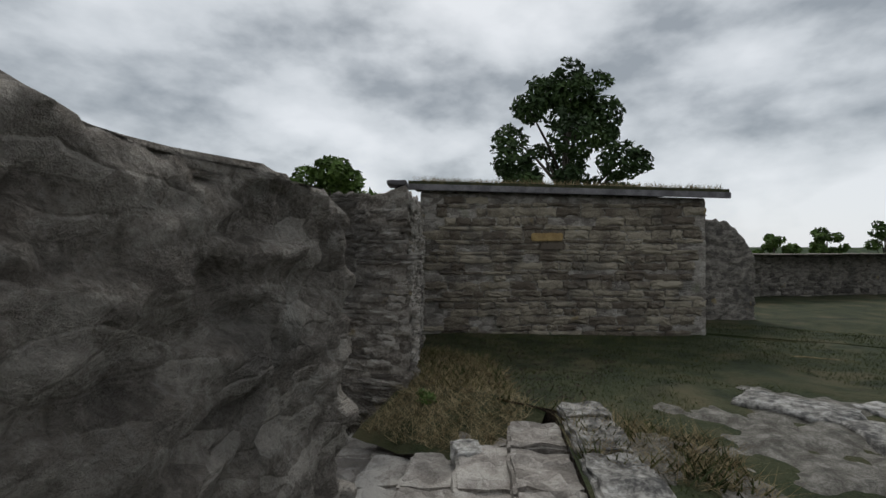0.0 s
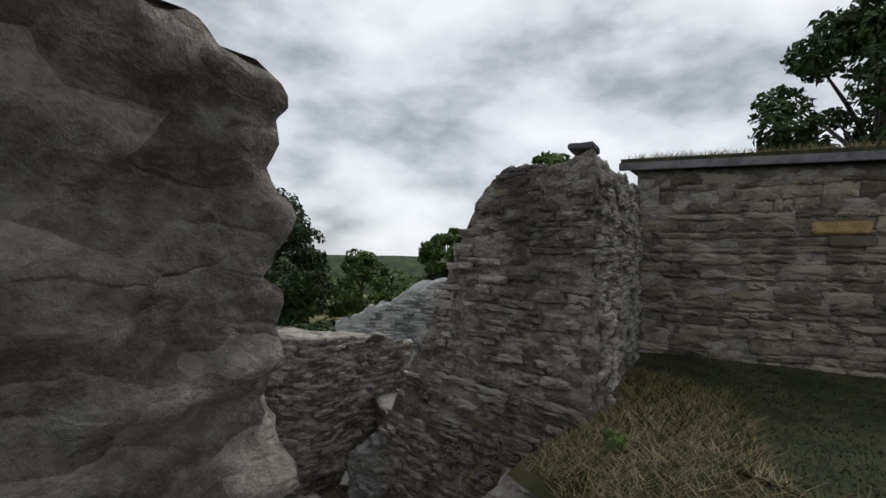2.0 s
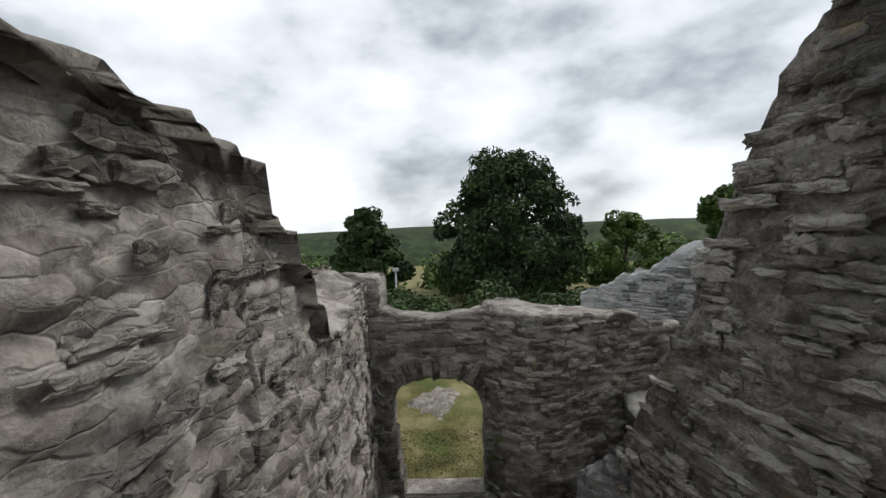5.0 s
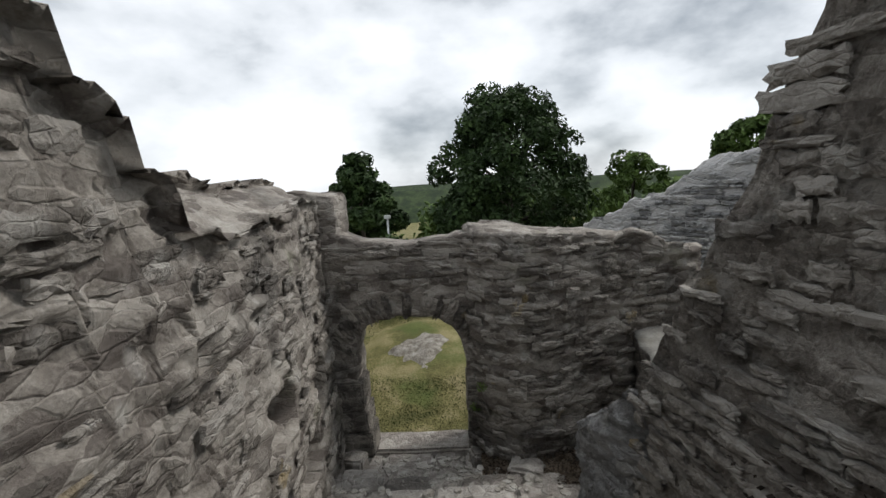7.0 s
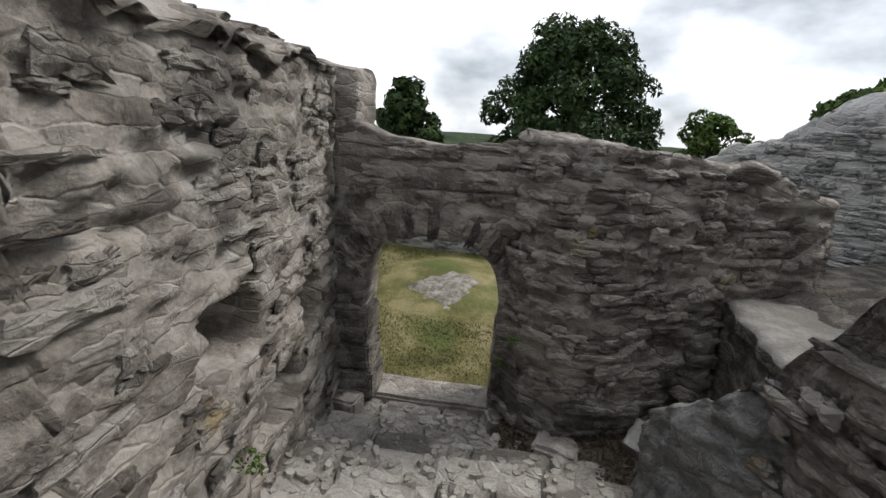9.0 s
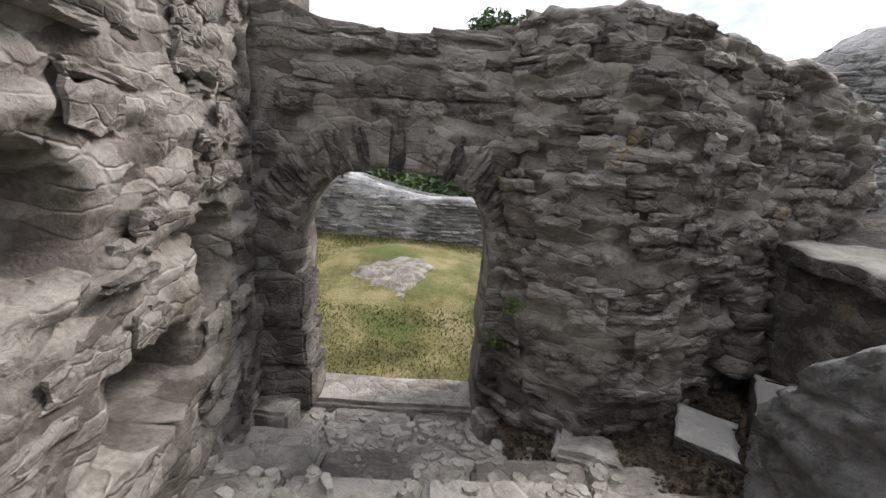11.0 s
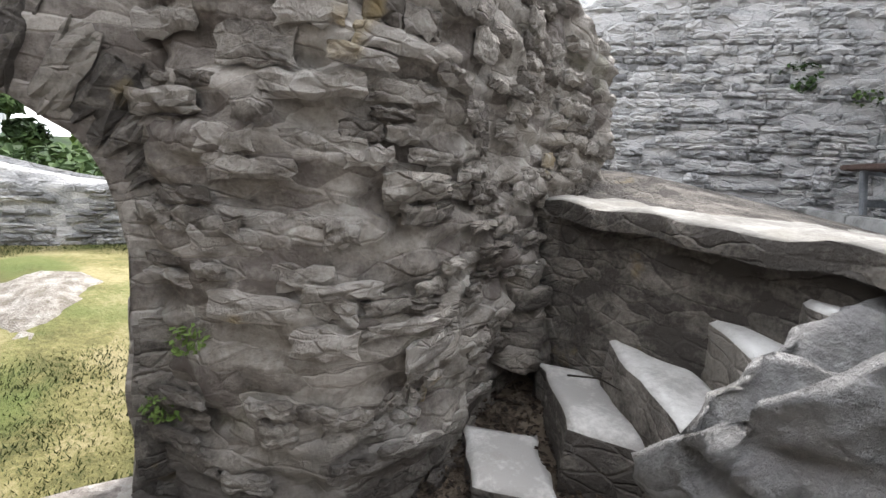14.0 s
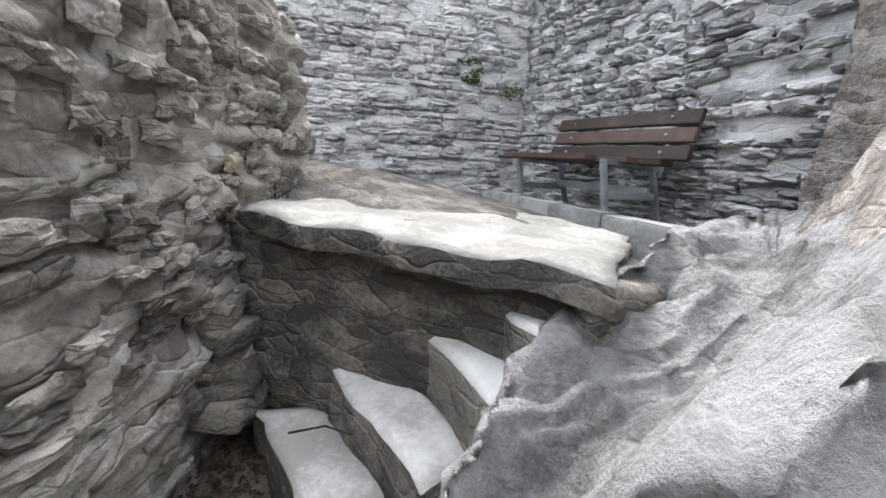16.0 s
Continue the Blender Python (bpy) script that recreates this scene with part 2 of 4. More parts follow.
# ---- shape helpers ----
def lattice(seed, x, y, z):
    """Smooth value noise in -1..1 on arrays."""
    xi, yi, zi = (np.floor(v).astype(np.int64) for v in (x, y, z))
    fx, fy, fz = (v - w for v, w in zip((x, y, z), (xi, yi, zi)))
    fx, fy, fz = (f * f * (3 - 2 * f) for f in (fx, fy, fz))

    def corner(a, b, c):
        h = ((xi + a) * 374761393 + (yi + b) * 668265263 + (zi + c) * 1274126177 + seed * 362437) & 0x7FFFFFFF
        h = ((h ^ (h >> 13)) * 1103515245 + 12345) & 0x7FFFFFFF
        h = ((h ^ (h >> 16)) * 69069 + 1) & 0x7FFFFFFF
        return h / 0x3FFFFFFF - 1.0

    out = 0
    for a in (0, 1):
        for b in (0, 1):
            for c in (0, 1):
                w = (fx if a else 1 - fx) * (fy if b else 1 - fy) * (fz if c else 1 - fz)
                out = out + w * corner(a, b, c)
    return out


def fbm(seed, x, y, z, octaves=4, gain=0.5):
    out, amp = 0.0, 1.0
    for k in range(octaves):
        out = out + amp * lattice(seed + k, x * 2**k, y * 2**k, z * 2**k)
        amp *= gain
    return out


def mesh_object(name, verts, faces, mat, parent=None, label="", smooth=True):
    me = bpy.data.meshes.new(name)
    me.from_pydata([tuple(map(float, v)) for v in verts], [], faces)
    me.materials.append(mat)
    if smooth:
        me.polygons.foreach_set("use_smooth", [True] * len(me.polygons))
    me.update()
    ob = new(name, me)
    if parent is not None:
        ob.parent = parent
        ob.matrix_parent_inverse = parent.matrix_world.inverted()
    if label:
        tagged(ob, label)
    return ob


def part(name, bm, mat, parent=None, label=""):
    """Links a bmesh as one mesh object, under a thing or a part where one is given."""
    me = bpy.data.meshes.new(name)
    bm.to_mesh(me)
    bm.free()
    me.materials.append(mat)
    ob = new(name, me)
    if parent is not None:
        ob.parent = parent
    if label:
        tagged(ob, label)
    return ob


def profile(points):
    xs, ys = zip(*points)
    return lambda u: np.interp(u, xs, ys)


def relief(seed, x, y, z, rough, strata):
    """Relief of old rubble masonry in metres: bedding ledges, lumps and grit."""
    wav = 0.05 * fbm(seed + 50, x * 1.3, y * 1.3, z * 1.3, 2)
    course = (z + wav) / 0.085
    led = lattice(seed + 9, x * 2.6, y * 2.6, np.floor(course) * 3.7 + 0.5)
    edge = np.abs(course - np.floor(course) - 0.5) * 2
    ledges = led * (1 - edge**4)
    lumps = 0.5 * fbm(seed, x * 1.4, y * 1.4, z * 2.2, 3) + 0.6 * (0.55 - np.abs(fbm(seed + 33, x * 2.6, y * 2.6, z * 5.0, 3)))
    grit = fbm(seed + 20, x * 8, y * 8, z * 14, 2) + 0.55 * (0.5 - np.abs(fbm(seed + 24, x * 17, y * 17, z * 26, 2)))
    flakes = np.round(2.2 * fbm(seed + 61, x * 4.2 + 0.4 * z, y * 4.2, z * 6.5, 2)) / 2.2
    return rough * (0.7 * lumps + 0.3 * flakes + 0.38 * grit) + strata * ledges


def wall_mass(name, ring, tops, bottom, mat, seed, rough=0.05, strata=0.02, step=0.05, jag=0.04, label="", cap=None, lean=0.0, pockets=(), crown=0.0, rings_in=10):
    """A closed ruin mass over a ring of plan points (counter-clockwise); tops: the top's height at each point. Its faces and crown carry relief."""
    pts, hs = [], []
    n = len(ring)
    for k in range(n):
        a, b = np.array(ring[k]), np.array(ring[(k + 1) % n])
        ha, hb = tops[k], tops[(k + 1) % n]
        m = max(1, int(np.linalg.norm(b - a) / step))
        for i in range(m):
            f = i / m
            pts.append(a + (b - a) * f)
            hs.append(ha + (hb - ha) * f)
    pts, hs = np.array(pts), np.array(hs)
    nxt, prv = np.roll(pts, -1, 0), np.roll(pts, 1, 0)
    tan = nxt - prv
    nor = np.stack([tan[:, 1], -tan[:, 0]], 1)
    nor /= np.linalg.norm(nor, axis=1)[:, None] + 1e-9
    low = bottom if hasattr(bottom, "__len__") else [bottom] * len(pts)
    tallest = max(hs) - min(low)
    rows = max(4, int(tallest / step))
    hs = hs + jag * np.round(2.0 * fbm(seed + 70, pts[:, 0] * 2.3, pts[:, 1] * 2.3, 0 * hs, 3)) / 2.0 + 0.4 * jag * fbm(seed + 71, pts[:, 0] * 9, pts[:, 1] * 9, 0 * hs, 2)
    verts = []
    for r in range(rows + 1):
        f = r / rows
        z = np.array(low) + (hs - np.array(low)) * f
        d = relief(seed, pts[:, 0], pts[:, 1], z, rough, strata) - lean * (z - np.array(low))
        for px, py, pz, ru, rz, deep in pockets:
            e = (np.hypot(pts[:, 0] - px, pts[:, 1] - py) / ru) ** 4 + (np.abs(z - pz) / rz) ** 4
            d = d - deep * np.clip(3.5 - 3.5 * e, 0, 1)
        if r == rows:
            d = d - 0.03
        verts.append(np.stack([pts[:, 0] + nor[:, 0] * d, pts[:, 1] + nor[:, 1] * d, z], 1))
    mid = pts.mean(0)
    for r in range(1, rings_in + 1):
        f = r / rings_in
        q = pts + (mid - pts) * f
        ctl, cth = np.array(ring), np.array(tops)
        wgt = 1 / (((q[:, None, :] - ctl[None]) ** 2).sum(-1) + 0.02) ** 1.5
        zi = (wgt * cth).sum(1) / wgt.sum(1)
        soften = min(1, (1.0 if crown else 2.0) * f)
        zc = hs * (1 - soften) + zi * soften + jag * 0.6 * fbm(seed + 80, q[:, 0] * 4, q[:, 1] * 4, 0 * hs, 3) * min(1, 3 * f)
        if crown:
            zc = zc + crown * min(1, 4 * f) * (fbm(seed + 90, q[:, 0] * 1.8, q[:, 1] * 1.8, 0 * hs, 2) + 0.7 * (0.4 - np.abs(fbm(seed + 93, q[:, 0] * 4 + q[:, 1] * 2, q[:, 1] * 4, 0 * hs, 3))))
        if cap is not None:
            zc = np.array([cap(a, b) for a, b in q]) * min(1, 2 * f) + zc * (1 - min(1, 2 * f))
        verts.append(np.stack([q[:, 0], q[:, 1], zc], 1))
    count = len(pts)
    verts = np.concatenate(verts)
    faces = []
    for r in range(rows + rings_in):
        for i in range(count):
            j = (i + 1) % count
            faces.append((r * count + i, r * count + j, (r + 1) * count + j, (r + 1) * count + i))
    return tagged(mesh_object(name, verts, faces, mat), label or "weathered limestone rubble wall, ruined and uneven", "wall", kind="structure")


def stone_mesh(seed, name):
    """One worn building stone: unit width and height, its back in the wall at y = 0, its face at about y = 1."""
    rnd = np.random.RandomState(seed)
    nx, nz = 6, 4
    verts, faces = [], []
    top, bot = 0.5 + 0.16 * rnd.uniform(-1, 1, nx + 1), -0.5 + 0.16 * rnd.uniform(-1, 1, nx + 1)
    lft, rgt = -0.5 + 0.05 * rnd.uniform(-1, 1, nz + 1), 0.5 + 0.05 * rnd.uniform(-1, 1, nz + 1)
    for layer in (0, 1):
        for j in range(nz + 1):
            for i in range(nx + 1):
                fx, fz = i / nx, j / nz
                x = lft[j] + (rgt[j] - lft[j]) * fx
                z = bot[i] + (top[i] - bot[i]) * fz
                rim = max(abs(fx - 0.5), abs(fz - 0.5)) * 2
                y = 0.0 if not layer else (1.0 - 0.45 * rim**6 + 0.26 * rnd.uniform(-1, 1) + 0.35 * (fz - 0.5))
                verts.append((x, -y, z))
    w = nx + 1
    base = w * (nz + 1)
    for j in range(nz):
        for i in range(nx):
            a = base + j * w + i
            faces.append((a, a + 1, a + w + 1, a + w))
    edge = [i for i in range(w)] + [j * w + nx for j in range(1, nz + 1)] + [nz * w + i for i in range(nx - 1, -1, -1)] + [j * w for j in range(nz - 1, 0, -1)]
    for k in range(len(edge)):
        a, b = edge[k], edge[(k + 1) % len(edge)]
        faces.append((a, b, base + b, base + a))
    me = bpy.data.meshes.new(name)
    me.from_pydata(verts, [], faces)
    return me


STONE_SHAPES = {}


def stone_shapes(mat):
    if mat.name not in STONE_SHAPES:
        STONE_SHAPES[mat.name] = [stone_mesh(31 + k, "stone") for k in range(9)]
        for me in STONE_SHAPES[mat.name]:
            me.materials.append(mat)
    return STONE_SHAPES[mat.name]


def lay_stones(parent, a, b, low, top, mat, seed, course=(0.06, 0.13), width=(0.14, 0.42), depth=0.04, chance=0.9, out=0.0, keep=None, name="stone", joint=0.015, most=300, near=None, surf=None, spill=False, lean=0.0):
    """Stones in rough courses on the wall face from a to b (seen with a on the left). low, top: heights along it, in metres from a."""
    rnd = random.Random(seed)
    a, b = Vector((*a, 0)), Vector((*b, 0))
    run = (b - a).length
    along = (b - a) / run
    turn = Matrix(((along.x, -along.y, 0), (along.y, along.x, 0), (0, 0, 1)))
    shapes = stone_shapes(mat)
    z = min(low(0), low(run), low(run / 2))
    ceiling_z = max(float(top(u)) for u in np.linspace(0, run, 25))
    made, rest_v, rest_f, count = 0, [], [], 0
    while z < ceiling_z:
        h = rnd.uniform(*course)
        u = rnd.uniform(-0.2, 0)
        while u < run:
            w = rnd.uniform(*width)
            c = u + w / 2
            zc = z + h / 2 + 0.012 * math.sin(c * 2.1 + seed)
            if ((0 < c < run) if spill else (c - w * 0.45 > 0 and c + w * 0.45 < run)) and low(c) < zc and zc + h * 0.4 < top(c) and rnd.random() < chance and (keep is None or keep(c, zc)):
                me = rnd.choice(shapes)
                tilt = Euler((rnd.uniform(-0.08, 0.08), rnd.uniform(-0.05, 0.05), 0)).to_matrix()
                size = Matrix.Diagonal((w - joint, depth * rnd.uniform(0.6, 1.6), h - joint * 0.8))
                flush = out
                if surf:
                    spot = a + along * c
                    flush = out + 0.006 + float(relief(surf[0], np.array([spot.x]), np.array([spot.y]), np.array([zc]), surf[1], 0.0)[0]) - lean * (zc + 1.0)
                m = Matrix.Translation(a + along * c + Vector((0, 0, zc)) + turn @ Vector((0, -flush, 0))) @ (turn @ tilt @ size).to_4x4()
                if made < most and (near is None or near(c, zc)):
                    ob = new(name, me)
                    ob.matrix_world = m
                    ob.parent = parent
                    ob.matrix_parent_inverse = parent.matrix_world.inverted()
                    made += 1
                else:
                    raw = np.empty(len(me.vertices) * 3)
                    me.vertices.foreach_get("co", raw)
                    mm = np.array(m)
                    rest_v.append(raw.reshape(-1, 3) @ mm[:3, :3].T + mm[:3, 3])
                    rest_f += [tuple(i + count for i in p.vertices) for p in me.polygons]
                    count += len(me.vertices)
            u += w
        z += h
    if rest_v:
        ob = mesh_object("stonework", np.concatenate(rest_v), rest_f, mat, parent, smooth=False)
        tagged(ob, kind="stuff")
    return made


def rock(name, size, at, mat, seed, label, category, turn=0.0, cuts=4, rough=0.25, flat=1.0, parent=None, shape=None):
    bm = bmesh.new()
    bmesh.ops.create_cube(bm, size=1.0)
    bmesh.ops.subdivide_edges(bm, edges=bm.edges[:], cuts=cuts, use_grid_fill=True)
    for v in bm.verts:
        p = v.co.copy()
        s = p.normalized() * 0.62
        p = p.lerp(s, 0.25)
        d = noise.fractal(p * 2.2 + Vector((seed * 3.1, seed * 1.7, 0)), 0.8, 2.0, 4)
        led = math.floor((p.z + 0.5) * 6 + seed) * 1.3
        p += p.normalized() * (rough * 0.35 * d + 0.05 * math.sin(led * 5))
        v.co = Vector((p.x * size[0], p.y * size[1], p.z * size[2] * flat))
    bmesh.ops.recalc_face_normals(bm, faces=bm.faces)
    ob = part(name, bm, mat, parent)
    ob.data.polygons.foreach_set("use_smooth", [True] * len(ob.data.polygons))
    ob.matrix_world = pose(*at, 0, 0, turn)
    return tagged(ob, label, category) if parent is None else ob


def block(name, size, at, mat, seed, turn=0.0, parent=None, bevel=0.02, rough=0.012, label="", category=""):
    """A dressed or broken slab: a box with bevelled, uneven edges. at: centre of its top."""
    bm = bmesh.new()
    bmesh.ops.create_cube(bm, size=1.0)
    for v in bm.verts:
        v.co = Vector((v.co.x * size[0], v.co.y * size[1], (v.co.z - 0.5) * size[2]))
    bmesh.ops.bevel(bm, geom=bm.edges[:], offset=bevel, segments=2, affect="EDGES")
    long = [e for e in bm.edges if e.calc_length() > 0.12]
    bmesh.ops.subdivide_edges(bm, edges=long, cuts=5, use_grid_fill=True)
    for v in bm.verts:
        d = Vector((noise.noise(v.co * 5 + Vector((seed, 0, 0))), noise.noise(v.co * 5 + Vector((0, seed, 3))), noise.noise(v.co * 6 + Vector((3, 0, seed)))))
        v.co += d * rough * 1.6
    bmesh.ops.recalc_face_normals(bm, faces=bm.faces)
    ob = part(name, bm, mat)
    ob.matrix_world = pose(*at, 0, 0, turn)
    if parent is not None:
        ob.parent = parent
        ob.matrix_parent_inverse = parent.matrix_world.inverted()
    return tagged(ob, label, category)


def box_bm(size, at, bevel=0.0):
    bm = bmesh.new()
    bmesh.ops.create_cube(bm, size=1.0)
    for v in bm.verts:
        v.co = Vector((v.co.x * size[0] + at[0], v.co.y * size[1] + at[1], v.co.z * size[2] + at[2]))
    if bevel:
        bmesh.ops.bevel(bm, geom=bm.edges[:], offset=bevel, segments=2, affect="EDGES")
    return bm


# ---- ground ----
def sheet(name, xs, ys, height, mat, label, category="ground", clip=None):
    xs, ys = np.array(xs), np.array(ys)
    gx, gy = np.meshgrid(xs, ys, indexing="ij")
    if clip:
        gy = clip(gx, gy)
    gz = height(gx, gy)
    verts = np.stack([gx, gy, gz], -1).reshape(-1, 3)
    n = len(ys)
    faces = [(i * n + j, (i + 1) * n + j, (i + 1) * n + j + 1, i * n + j + 1) for i in range(len(xs) - 1) for j in range(n - 1)]
    return tagged(mesh_object(name, verts, faces, mat), label, category, kind="structure")


def far_steps(near, far, fine):
    mids = list(np.arange(-near, near, fine))
    outer = list(np.geomspace(near, far, 16))
    return [-v for v in reversed(outer)] + mids[1:] + outer


COURT_Z = -0.75
sheet("ground", far_steps(14, 2500, 0.35), far_steps(14, 2500, 0.35),
      lambda x, y: COURT_Z + 0.11 * np.clip(y - 0.8, 0, 4.5) + 0.04 * fbm(3, x * 0.7, y * 0.7, 0 * x, 3) + np.where(np.hypot(x - 0.25, y - 3.4) < 1.6, 0.14 * np.clip(1 - (np.hypot(x - 0.25, y - 3.4) / 1.3) ** 2, 0, 1), 0) - 5.0 * np.clip((np.hypot(x, y - 4) - 16) / 60, 0, 1),
      COURT_GROUND, "dry patchy court grass running out into open country")

TOP_Z = 2.0
edge_line = profile([(-40, -24.6), (-0.1, -7.0), (0.0, -7.72), (0.85, -7.36), (1.0, -7.8), (3.0, -6.83), (3.08, -5.1), (6.0, -3.1), (9.1, -7.8), (9.2, 4.0), (40, 4.0)])
spans = np.linspace(0, 1, 90) ** 0.45


def terrace_clip(x, y):
    top = edge_line(x)
    return -60 + (top + 60) * y


tx = sorted(list(np.arange(-8, 14, 0.16)) + list(np.linspace(-40, -8.2, 16)) + list(np.linspace(14.2, 60, 22)) + [-0.1, 0.0, 0.85, 1.0, 3.0, 3.04, 3.08, 9.1, 9.2])
sheet("ground_terrace", tx, spans, lambda x, y: TOP_Z + 0.035 * fbm(5, x * 0.9, y * 0.9, 0 * x, 3) - 0.012 * np.clip(x - 3, 0, 20), GRASS_GROUND, "short grass and bare soil on the upper terrace", clip=terrace_clip)

bank = []
for k in range(80):
    x = -0.1 + 3.2 * k / 79
    for z in (TOP_Z + 0.02, TOP_Z - 0.35, TOP_Z - 1.6):
        bank.append((x + (TOP_Z - z) * 0.05 * math.sin(k * 1.7), float(edge_line(x)) - 0.02 + 0.10 * (TOP_Z - z), z))
tagged(mesh_object("trim_soil_bank", bank, [(3 * k + r, 3 * k + r + 1, 3 * k + r + 4, 3 * k + r + 3) for k in range(79) for r in (0, 1)], LEAF_LITTER), "bare soil bank beside the stair", "ground", kind="structure")

bank_height = lambda x, y: 1.66 + 0.36 * np.clip((x - 2.1) / 0.95, 0, 1) + 0.03 * fbm(12, x * 4, y * 4, 0 * x, 3)
sheet("ground_bank", np.linspace(2.1, 3.15, 24), np.linspace(-6.75, -4.95, 34), bank_height, GRASS_GROUND, "trodden soil bank beside the stair head", "ground")

# ---- stairwell walls ----
LEAN = 0.045
left_wall = wall_mass("wall_left_inner", [(-0.1, -6.3), (-0.11, -5.5), (-0.12, -4.7), (-0.1, -4.22), (-0.1, -4.16), (-0.1, -3.78), (-0.1, -3.72), (-0.11, -3.44), (-0.11, -3.39), (-0.12, -3.14), (-0.12, -3.09), (-0.14, -2.6), (-0.3, -1.3), (-0.49, -0.02), (-1.2, -0.02), (-1.2, -3.0), (-1.2, -3.2), (-1.2, -4.0), (-1.4, -6.3)],
    [3.72, 3.68, 3.66, 3.6, 3.3, 3.26, 3.02, 2.96, 2.7, 2.62, 2.42, 2.4, 2.42, 2.5, 2.72, 2.74, 2.95, 3.55, 3.75], -1.0, MORTAR, 11, 0.075, 0.03, 0.035, 0.08, "pale weathered rubble stair wall with square putlog holes", lean=LEAN,
    pockets=[(-0.2, -2.1, 1.0, 0.29, 0.19, 0.55), (-0.38, -0.78, 0.66, 0.24, 0.24, 0.45), (-0.28, -1.45, 0.3, 0.34, 0.17, 0.35)])
outer_wall = wall_mass("wall_left_outer", [(-0.06, -6.91), (-0.18, -6.25), (-1.5, -6.25), (-7.0, -8.7), (-6.7, -9.85)], [3.84, 3.72, 3.84, 3.86, 3.8], 1.6, ROUGH_FACE, 23, 0.085, 0.05, 0.026, 0.04, "dark eroded limestone wall with a broken top edge")
B_FACE = [(2.95, -5.07), (2.72, -4.15), (2.62, -3.8), (2.55, -3.5), (2.48, -3.22), (2.42, -3.0), (2.37, -2.78), (2.29, -2.5), (2.2, -2.15), (2.1, -1.8), (2.05, -1.58), (2.06, -1.44)]
B_TOPS = [4.36, 4.36, 4.1, 3.6, 3.05, 2.6, 2.1, 1.65, 1.1, 0.62, 0.35, 0.1]
right_wall = wall_mass("wall_right_mass", [B_FACE[0], (6.0, -3.2), (5.9, -1.9), (4.6, -2.6), (4.2, -2.35), (3.3, -1.75), (2.85, -1.58), (2.4, -1.5), (2.15, -1.44)] + B_FACE[:0:-1],
    [4.36, 4.5, 3.0, 2.9, 0.8, 0.6, 0.45, 0.3, 0.15] + B_TOPS[:0:-1], -1.0, ROUGH_FACE, 37, 0.06, 0.03, 0.04, 0.06, "layered rubble wall stepping down beside the stair")
rock_end = wall_mass("wall_broken_end", [(4.25, -2.3), (3.4, -1.78), (2.9, -1.52), (2.5, -1.43), (2.22, -1.37), (2.05, -1.36), (1.98, -1.58), (2.03, -1.9), (2.13, -2.2), (2.95, -2.65)], [0.92, 0.84, 0.72, 0.55, 0.42, 0.34, 0.55, 0.84, 1.12, 1.15], -1.0, ROCK, 39, 0.09, 0.05, 0.022, 0.05, "pale grey weathered rock core of the broken wall", crown=0.09, rings_in=44)
D_RING = [(1.14, -0.06), (1.3, -0.3), (1.6, -0.5), (1.95, -0.46), (2.3, -0.27), (2.95, 0.05), (3.75, 0.3), (4.0, 0.62), (1.14, 0.55)]
D_TOPS = [2.08, 2.06, 2.05, 2.02, 2.02, 1.95, 1.72, 1.7, 2.1]
wall_d = wall_mass("wall_right_of_arch", D_RING, D_TOPS, -1.0, MORTAR, 41, 0.08, 0.04, 0.03, 0.05, "bulging rubble wall beside the archway")
back_wall = wall_mass("wall_court_back", [(3.3, 3.53), (3.85, 2.96), (5.17, 1.57), (6.9, -0.23), (7.35, 0.2), (5.6, 2.0), (3.75, 3.95)], [1.7, 2.0, 2.85, 3.2, 3.2, 2.85, 1.7], -1.0, BACK_STONE, 53, 0.03, 0.03, 0.04, 0.10, "tall pale rubble wall behind the bench court")
bench_wall = wall_mass("wall_behind_bench", [(6.95, -0.2), (4.3, -2.72), (4.8, -3.2), (7.4, -0.75)], [3.2, 3.4, 3.4, 3.2], -1.0, BACK_STONE, 57, 0.035, 0.03, 0.04, 0.08, "tall pale limestone wall behind the bench")
stub = wall_mass("wall_stub", [(-0.95, 0.0), (-0.38, 0.0), (-0.36, 0.5), (-0.95, 0.5)], [2.62, 2.56, 2.56, 2.6], -1.0, MORTAR, 59, 0.02, 0.015, 0.04, 0.03, "broken wall stub above the archway")


